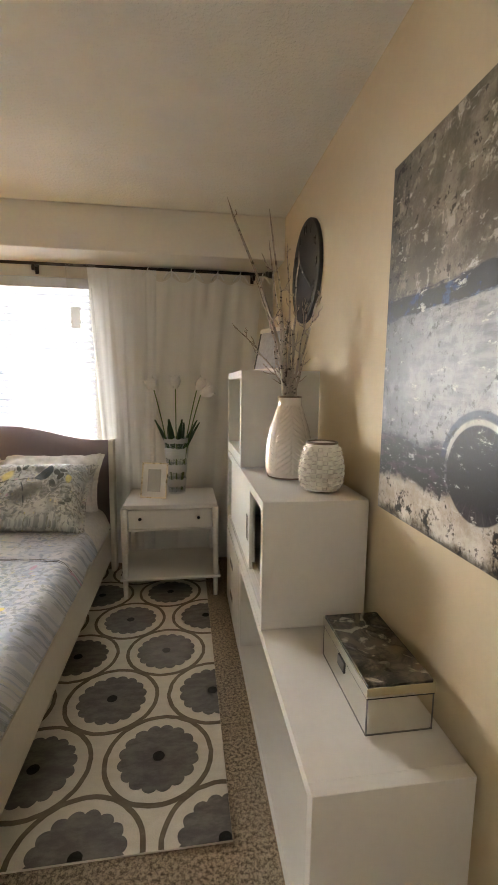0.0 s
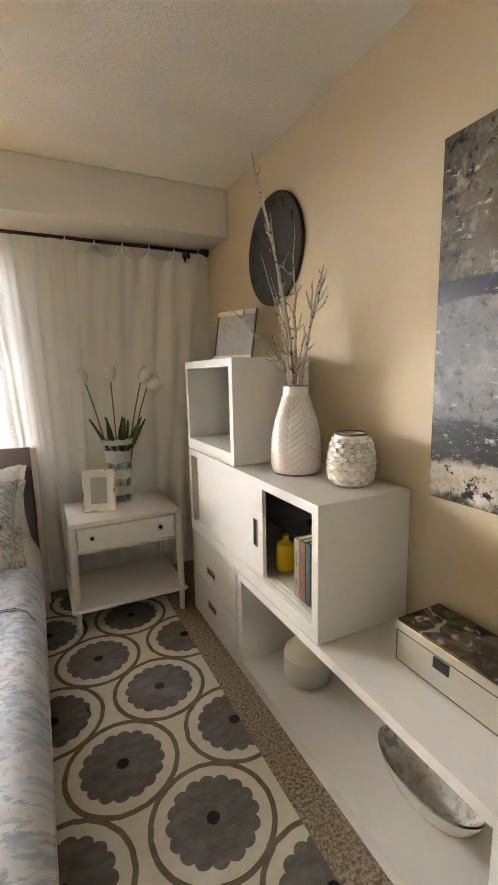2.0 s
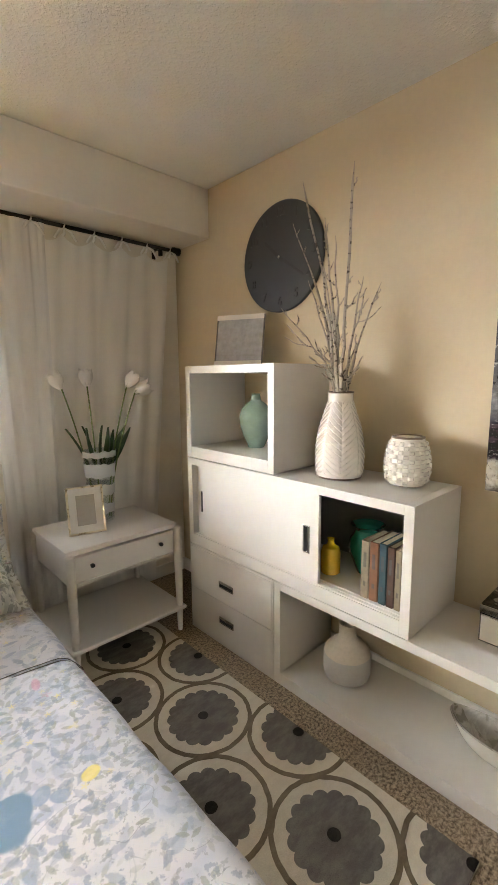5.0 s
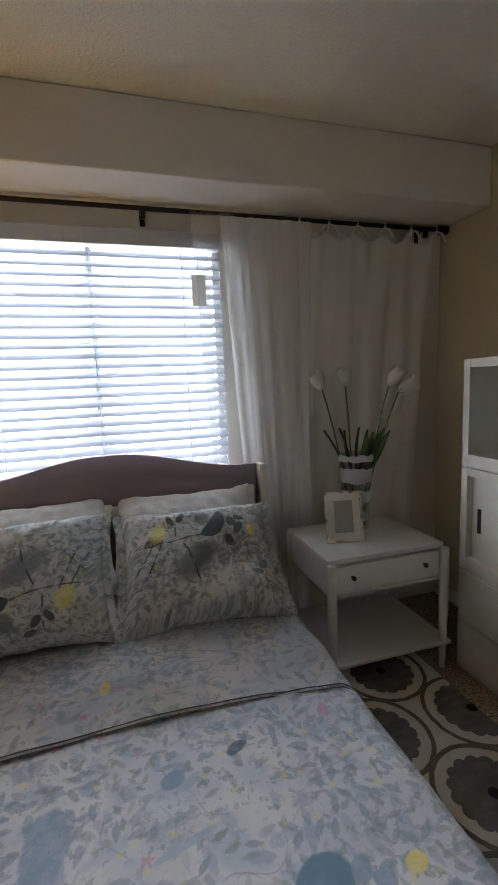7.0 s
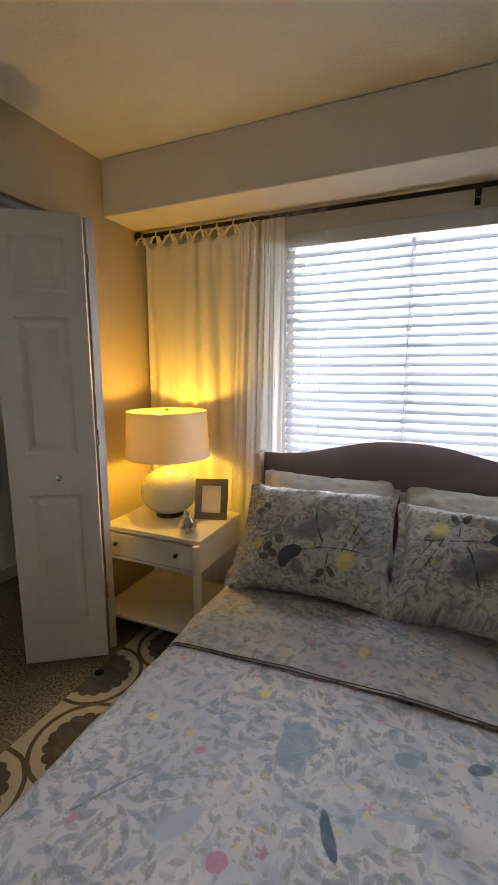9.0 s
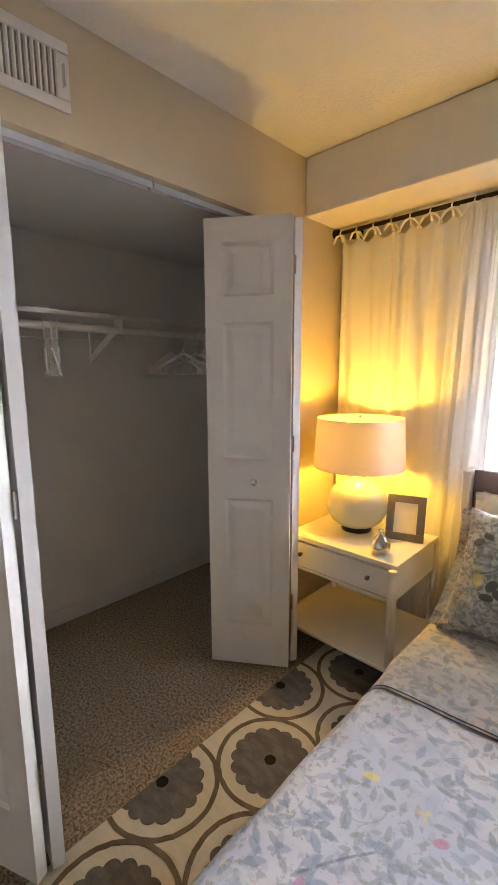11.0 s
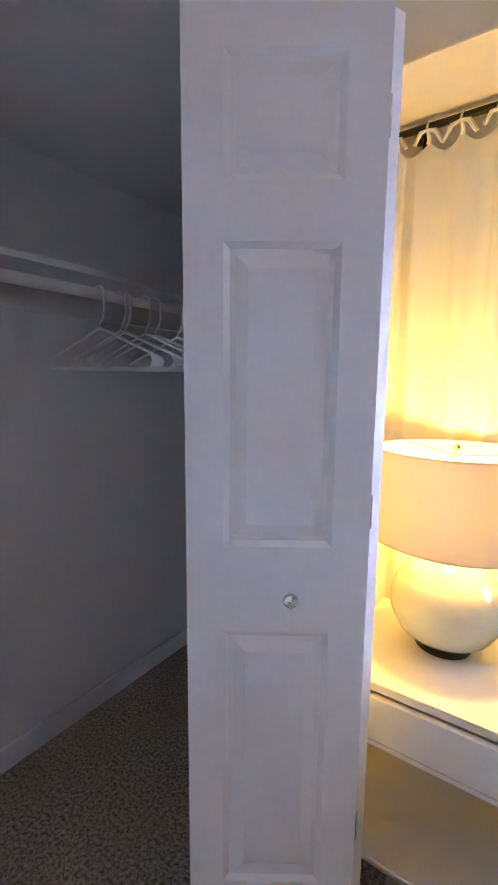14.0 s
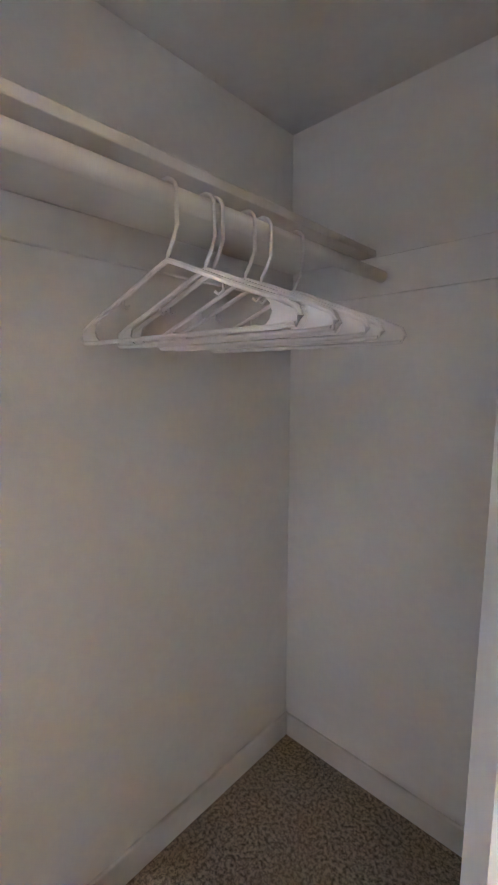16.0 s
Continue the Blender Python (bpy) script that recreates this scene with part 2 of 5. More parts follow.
def floral(name, base, shift, marks, stems, dense=1.0, size=1.0, level=0.0, tone=(1, 1, 1)):
    """White cotton printed with a watercolour meadow: washes, leaf sprays, blooms, and large marks at their places."""
    m, t, p = new_mat(name)
    k = 1 / size
    flat = nd(t, "ShaderNodeSeparateXYZ", Vector=coords(t))
    up = math_n(t, "SUBTRACT", flat.outputs[2], level)
    px = math_n(t, "ADD", flat.outputs[0], math_n(t, "MULTIPLY", up, 0.3))
    py = math_n(t, "ADD", flat.outputs[1], math_n(t, "MULTIPLY", up, 0.6))

    def dye(r, g, b):
        return (r * tone[0], g * tone[1], b * tone[2])
    fx, fy = math_n(t, "MULTIPLY", px, k), math_n(t, "MULTIPLY", py, k)
    sheet_v = nd(t, "ShaderNodeCombineXYZ", X=px, Y=py).outputs[0]

    def at(i):
        return nd(t, "ShaderNodeCombineXYZ", X=math_n(t, "ADD", fx, shift + i * 3.7), Y=math_n(t, "ADD", fy, i * 1.9)).outputs[0]
    col = mix_c(t, math_n(t, "MULTIPLY", ramp(t, noise_n(t, at(0), 3.2, 3), 0.42, 0.60), 0.85), base, tuple(c * f for c, f in zip(base, (0.76, 0.81, 0.89))))
    col = mix_c(t, math_n(t, "MULTIPLY", ramp(t, noise_n(t, at(40), 3.6, 3), 0.56, 0.72), 0.4), col, tuple(c * f for c, f in zip(base, (0.96, 0.86, 0.86))))
    # broad faint petals and washes
    col = sprig(t, col, at(1), 6.0, 0.085, 0.040, 0.55, dye(0.44, 0.52, 0.64), 0.75, soft=0.7)
    col = sprig(t, col, at(2), 9.0, 0.052, 0.024, 0.55, dye(0.42, 0.49, 0.60), 0.8, 2.4, 0, 0.7)
    # leaves, in sprays
    col = sprig(t, col, at(3), 15.0, 0.034, 0.014, 0.75 * dense, dye(0.33, 0.40, 0.52), 0.85, 2.6, 0, 0.45)
    col = sprig(t, col, at(4), 21.0, 0.025, 0.010, 0.8 * dense, dye(0.27, 0.34, 0.46), 0.85, 3.1, 0, 0.4)
    col = sprig(t, col, at(5), 27.0, 0.019, 0.0075, 0.8 * dense, dye(0.28, 0.31, 0.35), 0.9, 3.5, 0, 0.4)
    col = sprig(t, col, at(6), 36.0, 0.014, 0.006, 0.75 * dense, dye(0.31, 0.34, 0.29), 0.85, 4.2, 0, 0.4)
    # denser tufts of small leaves between
    for i, (sc, cl, c) in enumerate(((20.0, 2.2, (0.37, 0.44, 0.56)), (34.0, 2.9, (0.25, 0.31, 0.41)), (50.0, 3.8, (0.30, 0.33, 0.34)))):
        vv = at(50 + i)
        speck = math_n(t, "MULTIPLY", ramp(t, noise_n(t, vv, sc, 4, 0.6), 0.57, 0.62), ramp(t, noise_n(t, vv, cl, 2), 0.42, 0.54))
        col = mix_c(t, math_n(t, "MULTIPLY", speck, 0.6), col, dye(*c))
    col = sprig(t, col, at(22), 24.0, 0.022, 0.009, 0.85, dye(0.26, 0.32, 0.42), 0.85, 2.9, 0, 0.4)
    # blooms
    col = sprig(t, col, at(8), 9.0, 0.020, 0.010, 0.14, (0.80, 0.68, 0.20), 0.9, 2.0, 3, 1.3)
    col = sprig(t, col, at(9), 22.0, 0.011, 0.006, 0.28, (0.78, 0.67, 0.22), 0.9, 2.6, 5, 1.0)
    col = sprig(t, col, at(10), 14.0, 0.016, 0.006, 0.16, (0.58, 0.25, 0.40), 0.95, 2.2, 5, 0.8)
    # thin stems
    col = twigs(t, col, at(14), 5.0, 0.004, (0.34, 0.38, 0.43), 0.55, 0.50)
    col = twigs(t, col, at(15), 11.0, 0.005, (0.27, 0.29, 0.31), 0.5, 0.53)
    for cx, cy, ln, wd, head, c, al, soft, bite in marks:
        col = blot(t, col, sheet_v, cx, cy, ln, wd, head, c, al, soft, bite)
    for cx, cy, ln, head, bend, c, al in stems:
        col = stroke(t, col, sheet_v, cx, cy, ln, head, bend, c, al)
    t.links.new(col, p.inputs["Base Color"])
    p.inputs["Roughness"].default_value = 0.85
    p.inputs["Sheen Weight"].default_value = 0.1
    v = coords(t)
    h = math_n(t, "ADD", noise_n(t, v, 900, 1), math_n(t, "MULTIPLY", noise_n(t, v, 8, 5), 6.0))
    t.links.new(nd(t, "ShaderNodeBump", Strength=0.5, Distance=0.008, Height=h).outputs[0], p.inputs["Normal"])
    return m


def cloth(name, color, through_light, clear):
    """Thin woven cloth that lets light through; clear: the share of open weave."""
    m, t, p = new_mat(name)
    v = coords(t)
    weave = noise_n(t, coords(t, (500, 500, 60)), 1.0, 2)
    col = mix_c(t, weave, tuple(c * 0.9 for c in color), color)
    t.links.new(col, p.inputs["Base Color"])
    p.inputs["Roughness"].default_value = 0.9
    p.inputs["Specular IOR Level"].default_value = 0.1
    tr = nd(t, "ShaderNodeBsdfTranslucent", Color=col)
    mx = nd(t, "ShaderNodeMixShader", i0=through_light, i1=p.outputs[0], i2=tr.outputs[0])
    open_weave = nd(t, "ShaderNodeBsdfTransparent")
    open_weave.inputs["Color"].default_value = (1, 1, 1, 1)
    mx2 = nd(t, "ShaderNodeMixShader", i0=clear, i1=mx.outputs[0], i2=open_weave.outputs[0])
    t.links.new(mx2.outputs[0], t.nodes["Material Output"].inputs["Surface"])
    return m


def glass_mat(name, color, gloss=0.10):
    """Thin clear glass: light passes straight, with a gloss."""
    m, t, p = new_mat(name)
    clear = nd(t, "ShaderNodeBsdfTransparent")
    clear.inputs["Color"].default_value = (*color, 1)
    shine = nd(t, "ShaderNodeBsdfGlossy", Roughness=0.03)
    rim = nd(t, "ShaderNodeLayerWeight", Blend=0.25)
    fac = math_n(t, "ADD", gloss * 0.4, math_n(t, "MULTIPLY", rim.outputs["Facing"], gloss * 2.5))
    mx = nd(t, "ShaderNodeMixShader", i0=fac, i1=clear.outputs[0], i2=shine.outputs[0])
    t.links.new(mx.outputs[0], t.nodes["Material Output"].inputs["Surface"])
    return m


def marble(name, c1, c2, c3, rough, metal=0.0, scale=9.0):
    m, t, p = new_mat(name)
    v = coords(t)
    n1 = nd(t, "ShaderNodeTexNoise", Vector=v, Scale=scale, Detail=6.0, Roughness=0.65, Distortion=2.2).outputs["Fac"]
    n2 = nd(t, "ShaderNodeTexNoise", Vector=v, Scale=scale * 2.3, Detail=5.0, Distortion=1.4).outputs["Fac"]
    col = mix_c(t, ramp(t, n1, 0.42, 0.6), c1, c2)
    col = mix_c(t, ramp(t, n2, 0.55, 0.66), col, c3)
    t.links.new(col, p.inputs["Base Color"])
    p.inputs["Roughness"].default_value = rough
    p.inputs["Metallic"].default_value = metal
    return m


def birch_bark():
    m, t, p = new_mat("birch_bark")
    v = coords(t)
    n = noise_n(t, coords(t, (45, 45, 75)), 1.0, 3, 0.6)
    t.links.new(mix_c(t, ramp(t, n, 0.55, 0.63), (0.40, 0.345, 0.29), (0.075, 0.055, 0.045)), p.inputs["Base Color"])
    t.links.new(nd(t, "ShaderNodeBump", Strength=0.6, Distance=0.002, Height=n).outputs[0], p.inputs["Normal"])
    p.inputs["Roughness"].default_value = 0.8
    return m


def two_tone(name, low, high, at, rough):
    m, t, p = new_mat(name)
    v = coords(t)
    z = nd(t, "ShaderNodeSeparateXYZ", Vector=v).outputs[2]
    edge = math_n(t, "ADD", z, math_n(t, "MULTIPLY", noise_n(t, v, 20, 2), 0.006))
    col = mix_c(t, ramp(t, edge, at, at + 0.004), low, high)
    spots = ramp(t, noise_n(t, v, 70, 3), 0.45, 0.7)
    t.links.new(mix_c(t, math_n(t, "MULTIPLY", spots, 0.12), col, (0.3, 0.27, 0.22)), p.inputs["Base Color"])
    p.inputs["Roughness"].default_value = rough
    return m


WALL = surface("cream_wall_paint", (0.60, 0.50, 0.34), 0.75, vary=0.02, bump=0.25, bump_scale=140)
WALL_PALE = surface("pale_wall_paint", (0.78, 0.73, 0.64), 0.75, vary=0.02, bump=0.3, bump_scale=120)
CLOSET = surface("closet_wall_paint", (0.87, 0.855, 0.825), 0.8, vary=0.02, bump=0.2, bump_scale=140)
CEILING = textured_ceiling()
TRIM = surface("white_trim_paint", (0.80, 0.785, 0.75), 0.4, vary=0.02, bump=0.05)
DOOR = surface("white_door_paint", (0.80, 0.785, 0.77), 0.38, vary=0.02, bump=0.08, bump_scale=90)
LACQUER = surface("white_lacquer", (0.72, 0.70, 0.66), 0.33, vary=0.015, bump=0.03, bump_scale=60)
CARPET = carpet_mat()
RUG_CREAM = rug_mat("cream_rug_pile", (0.70, 0.645, 0.54), (0.78, 0.725, 0.625))
RUG_GREY = rug_mat("grey_rug_pile", (0.135, 0.122, 0.112), (0.225, 0.206, 0.19))
RUG_RING = rug_mat("taupe_rug_pile", (0.16, 0.125, 0.085), (0.24, 0.19, 0.135))
RUG_DOT = rug_mat("black_rug_pile", (0.012, 0.010, 0.010), (0.03, 0.026, 0.024))
INK, BLUE, PALE, ROSE, SUN_YELLOW = (0.10, 0.15, 0.23), (0.27, 0.36, 0.50), (0.46, 0.53, 0.63), (0.60, 0.28, 0.42), (0.84, 0.72, 0.18)
# marks on the duvet, measured from the middle of its foot end
DUVET_MARKS = [(-0.13, 0.970, 0.085, 0.050, 95, BLUE, 0.85, 0.3, 0), (-0.01, 0.795, 0.055, 0.014, 115, INK, 1.1, 0.3, 0.3), (0.275, 1.075, 0.032, 0.016, 30, INK, 0.9, 0.3, 0.2),
               (0.12, 1.035, 0.032, 0.024, 20, BLUE, 1.0, 0.4, 0), (0.345, 0.740, 0.070, 0.058, 70, (0.16, 0.27, 0.38), 1.15, 0.3, 0.35),
               (0.42, 0.750, 0.026, 0.020, 60, BLUE, 0.9, 0.4, 0), (0.45, 0.722, 0.024, 0.018, -40, BLUE, 0.9, 0.4, 0), (0.13, 0.890, 0.075, 0.010, 15, PALE, 1.0, 0.4, 0),
               (-0.29, 0.705, 0.060, 0.026, 60, PALE, 1.0, 0.4, 0), (-0.19, 0.668, 0.024, 0.022, 20, ROSE, 0.95, 0.3, 0),
               (-0.335, 0.866, 0.018, 0.011, 40, ROSE, 0.9, 0.5, 0), (-0.50, 0.621, 0.017, 0.010, 80, ROSE, 0.9, 0.5, 0), (0.525, 1.116, 0.034, 0.014, 80, ROSE, 0.7, 0.7, 0), (-0.505, 0.905, 0.022, 0.014, 10, SUN_YELLOW, 0.8, 0.6, 0),
               (-0.26, 1.100, 0.026, 0.016, 90, SUN_YELLOW, 0.7, 0.7, 0), (0.52, 0.729, 0.026, 0.020, 20, SUN_YELLOW, 0.9, 0.5, 0), (-0.03, 1.390, 0.035, 0.020, 80, SUN_YELLOW, 0.7, 0.7, 0)]
DUVET_STEMS = [(0.14, 1.490, 0.30, 150, 1.2, BLUE, 0.6), (0.20, 1.500, 0.26, 165, -1.0, BLUE, 0.6), (0.16, 1.470, 0.24, 45, 0.8, BLUE, 0.55), (-0.09, 0.800, 0.24, 85, 1.5, PALE, 0.8), (-0.47, 0.700, 0.18, 55, 0.6, INK, 0.6)]
DUVET = floral("floral_cotton", (0.70, 0.695, 0.71), 0.0, DUVET_MARKS, DUVET_STEMS, 1.0, 1.15, 0.482)
SLATE, DRAB, SAGE = (0.045, 0.065, 0.078), (0.17, 0.185, 0.19), (0.085, 0.092, 0.085)
PILLOW_MARKS = [(0.055, 0.085, 0.125, 0.060, 35, DRAB, 1.0, 0.9, 0), (-0.055, 0.075, 0.045, 0.030, 80, DRAB, 0.7, 0.5, 0), (-0.035, -0.05, 0.062, 0.034, 50, SLATE, 1.5, 0.15, 0.5), (0.005, -0.10, 0.050, 0.035, 110, DRAB, 1.0, 0.8, 0),
                (0.185, -0.045, 0.055, 0.040, 70, SUN_YELLOW, 0.75, 0.8, 0), (-0.175, -0.02, 0.022, 0.034, 0, SUN_YELLOW, 0.8, 0.7, 0), (-0.125, -0.03, 0.026, 0.018, 60, SAGE, 1.2, 0.3, 0), (-0.10, -0.055, 0.024, 0.017, -30, SAGE, 1.2, 0.3, 0),
                (-0.135, -0.075, 0.026, 0.015, 10, SAGE, 1.2, 0.3, 0), (-0.085, 0.01, 0.028, 0.018, -60, SAGE, 0.9, 0.4, 0), (0.095, -0.11, 0.026, 0.014, 60, SAGE, 1.1, 0.4, 0), (0.135, -0.10, 0.026, 0.013, 120, SAGE, 1.1, 0.4, 0),
                (0.075, -0.15, 0.022, 0.012, 20, SAGE, 1.1, 0.4, 0), (-0.20, 0.12, 0.026, 0.015, 40, SAGE, 0.9, 0.4, 0), (-0.17, 0.15, 0.024, 0.014, -20, SAGE, 0.9, 0.4, 0)]
PILLOW_STEMS = [(0.10, -0.005, 0.32, 8, 1.2, SAGE, 1.0), (0.065, 0.085, 0.17, 110, 0.5, SLATE, 1.1), (-0.11, 0.045, 0.16, 50, -4.0, DRAB, 0.9), (0.20, 0.06, 0.17, 65, 0.4, SAGE, 1.0), (0.235, 0.05, 0.15, 60, 0.3, SAGE, 0.9),
                (0.215, 0.085, 0.15, 125, 0.3, SAGE, 0.7), (0.115, -0.10, 0.18, 88, 0.4, SAGE, 1.0)]
PILLOW = floral("floral_pillow_cotton", (0.62, 0.615, 0.57), 20.3, PILLOW_MARKS, PILLOW_STEMS, 1.1, 0.85, 0.0, (0.62, 0.55, 0.44))
SHEET = surface("pale_sheet_cotton", (0.70, 0.68, 0.64), 0.9, vary=0.08, bump=0.3, bump_scale=30, bump_dist=0.006)
PIPING = surface("dark_piping", (0.11, 0.10, 0.10), 0.8)
HEAD_FABRIC = surface("mauve_grey_linen", (0.235, 0.190, 0.198), 0.95, vary=0.06, fine=300, bump=0.4, bump_scale=700, spec=0.15)
CREAM_WOOD = surface("cream_painted_wood", (0.70, 0.65, 0.56), 0.45, vary=0.03)
SHEER = cloth("sheer_voile", (0.93, 0.92, 0.90), 0.15, 0.78)
GATHERED = cloth("gathered_voile", (0.95, 0.94, 0.92), 0.40, 0.10)
CURTAIN = cloth("ivory_cotton_voile", (0.95, 0.93, 0.885), 0.10, 0.06)
SHADE = cloth("linen_shade", (0.72, 0.60, 0.50), 0.07, 0.0)
ROD = surface("dark_bronze", (0.045, 0.035, 0.03), 0.4, 0.8)
CHROME = surface("brushed_chrome", (0.66, 0.65, 0.63), 0.22, 1.0, vary=0.03)
GOLD = surface("champagne_metal", (0.78, 0.70, 0.54), 0.28, 1.0, vary=0.03)
BLACK = surface("black_satin", (0.008, 0.008, 0.009), 0.35)
CLOCK = surface("black_clock_face", (0.030, 0.031, 0.034), 0.6, vary=0.1)
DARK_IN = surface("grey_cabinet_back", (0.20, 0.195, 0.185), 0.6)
PEARL = surface("pearl_glaze", (0.80, 0.76, 0.70), 0.16, vary=0.03, coat=0.6)
RIM = surface("bronze_rim_glaze", (0.16, 0.11, 0.075), 0.4, vary=0.15)
CELADON = surface("celadon_glaze", (0.25, 0.37, 0.31), 0.1, vary=0.06, big=12, coat=0.8)
TEAL = surface("teal_glaze", (0.010, 0.17, 0.125), 0.09, vary=0.1, coat=0.8)
YELLOW = surface("yellow_glaze", (0.75, 0.47, 0.015), 0.18, vary=0.05, coat=0.5)
GLOBE = surface("pale_celadon_glaze", (0.50, 0.53, 0.45), 0.1, vary=0.03, coat=0.8)
STONEWARE = two_tone("two_tone_stoneware", (0.50, 0.49, 0.46), (0.66, 0.59, 0.49), 0.11, 0.55)
BOWL_IN = marble("silvered_bowl_glaze", (0.50, 0.48, 0.43), (0.66, 0.64, 0.59), (0.36, 0.34, 0.29), 0.12, 0.0, 8)
BOWL_OUT = surface("white_bowl_glaze", (0.78, 0.75, 0.68), 0.2, vary=0.03, coat=0.4)
AGATE = marble("dark_agate_glass", (0.03, 0.027, 0.024), (0.12, 0.10, 0.08), (0.42, 0.38, 0.32), 0.07, 0.0, 7)
MIRROR = surface("mirror", (0.80, 0.79, 0.74), 0.07, 1.0, vary=0.0)
BARK = birch_bark()
LEAF = surface("tulip_leaf", (0.035, 0.085, 0.03), 0.45, vary=0.2, big=20)
STEM = surface("tulip_stem", (0.13, 0.20, 0.06), 0.5, vary=0.1)
PETAL = surface("white_petal", (0.80, 0.78, 0.74), 0.5, vary=0.04)
GLASS = glass_mat("clear_glass", (0.93, 0.95, 0.95))
FROST = cloth("frosted_white_glass", (0.86, 0.88, 0.88), 0.5, 0.2)
PAPER = surface("white_photo_paper", (0.72, 0.70, 0.66), 0.6, vary=0.02)
PHOTO = surface("grey_photo_mount", (0.36, 0.345, 0.31), 0.3, vary=0.05)
GREYWOOD = surface("grey_brown_frame", (0.135, 0.12, 0.105), 0.5, vary=0.1)
VINYL = surface("blind_vinyl", (0.55, 0.565, 0.61), 0.5, vary=0.03)
SLAT = cloth("blind_slat_vinyl", (0.54, 0.56, 0.62), 0.018, 0.0)
PLASTIC = surface("white_hanger_plastic", (0.78, 0.77, 0.76), 0.35, vary=0.02)
PAGES = surface("book_pages", (0.70, 0.62, 0.46), 0.9, vary=0.08)
RIBBED = surface("grey_ribbed_print", (0.36, 0.35, 0.34), 0.35, vary=0.10, big=30)
# paint of the unseen south wall, kept pale to bounce more light
SOUTH_BOUNCE = surface("pale_bounce_paint", (0.86, 0.835, 0.78), 0.75, vary=0.02)


def daylit_distance():
    """Overexposed daylight beyond the window, a little greener above where trees stand."""
    m, t, p = new_mat("daylit_distance")
    v = coords(t)
    n = ramp(t, noise_n(t, v, 1.6, 5), 0.45, 0.65)
    z = nd(t, "ShaderNodeSeparateXYZ", Vector=v).outputs[2]
    col = mix_c(t, math_n(t, "MULTIPLY", n, ramp(t, z, 1.6, 2.6)), (0.86, 0.94, 1.0), (0.72, 0.74, 0.52))
    em = nd(t, "ShaderNodeEmission", Color=col, Strength=5.0)
    t.links.new(em.outputs[0], t.nodes["Material Output"].inputs["Surface"])
    return m
TRACK_METAL = surface("white_enamelled_track", (0.62, 0.64, 0.67), 0.35, vary=0.05)


# ---- mesh helpers ----
def mesh_ob(name, bm, material, smooth=False, angle=40):
    bmesh.ops.recalc_face_normals(bm, faces=bm.faces[:])
    me = bpy.data.meshes.new(name)
    bm.to_mesh(me)
    bm.free()
    for m in (material if isinstance(material, (list, tuple)) else [material]):
        me.materials.append(m)
    if smooth:
        for p in me.polygons:
            p.use_smooth = True
        me.set_sharp_from_angle(angle=radians(angle))
    return new(name, me)


def part(name, bm, material, parent, label="", smooth=False, at=None):
    """One mesh object under a thing or under a part."""
    ob = mesh_ob(name, bm, material, smooth)
    ob.parent = parent
    if at is not None:
        ob.matrix_local = at
    return tagged(ob, label)


def thing(name, at, label, category, group=""):
    ob = new(name)
    ob.empty_display_size = 0.05
    ob.matrix_world = at if isinstance(at, Matrix) else Matrix.Translation(at)
    return tagged(ob, label, category, group)


def structure(name, bm, material, label="", smooth=False):
    return tagged(mesh_ob(name, bm, material, smooth), label, kind="structure")


def box(bm, x0, x1, y0, y1, z0, z1, bevel=0.0, segs=2):
    r = bmesh.ops.create_cube(bm, size=1)
    vs = r["verts"]
    for v in vs:
        v.co = Vector(((x0 + x1) / 2 + v.co.x * (x1 - x0), (y0 + y1) / 2 + v.co.y * (y1 - y0), (z0 + z1) / 2 + v.co.z * (z1 - z0)))
    if bevel:
        es = list({e for v in vs for e in v.link_edges})
        bmesh.ops.bevel(bm, geom=es, offset=bevel, segments=segs, affect="EDGES", profile=0.5)
    return bm


def boxed(*a, **k):
    return box(bmesh.new(), *a, **k)


def lathe(profile, segs=48, shape=None, bm=None, close=False):
    """Turns (radius, height) pairs about the z axis. shape(angle, r, z, i) may give another radius."""
    bm = bm or bmesh.new()
    rings = []
    for i, (r, z) in enumerate(profile):
        ring = []
        for k in range(segs):
            a = 2 * math.pi * k / segs
            rr = shape(a, r, z, i) if shape else r
            ring.append(bm.verts.new((rr * math.cos(a), rr * math.sin(a), z)))
        rings.append(ring)
    for a, b in zip(rings, rings[1:]):
        for k in range(segs):
            bm.faces.new((a[k], a[(k + 1) % segs], b[(k + 1) % segs], b[k]))
    bm.faces.new(rings[0][::-1])
    if close:
        bm.faces.new(rings[-1])
    return bm


def tube(bm, pts, radii, segs=8, caps=True):
    """A tube along points, with a radius or one radius a point."""
    pts = [Vector(p) for p in pts]
    if not isinstance(radii, (list, tuple)):
        radii = [radii] * len(pts)
    rings, up = [], Vector((0.31, 0.17, 0.93)).normalized()
    for i, p in enumerate(pts):
        d = (pts[min(i + 1, len(pts) - 1)] - pts[max(i - 1, 0)]).normalized()
        s = d.cross(up)
        if s.length < 0.05:
            s = d.cross(Vector((1, 0, 0)))
        s.normalize()
        w = s.cross(d)
        rings.append([bm.verts.new(p + radii[i] * (s * math.cos(2 * math.pi * k / segs) + w * math.sin(2 * math.pi * k / segs))) for k in range(segs)])
    for a, b in zip(rings, rings[1:]):
        for k in range(segs):
            bm.faces.new((a[k], a[(k + 1) % segs], b[(k + 1) % segs], b[k]))
    if caps:
        bm.faces.new(rings[0][::-1])
        bm.faces.new(rings[-1])
    return bm


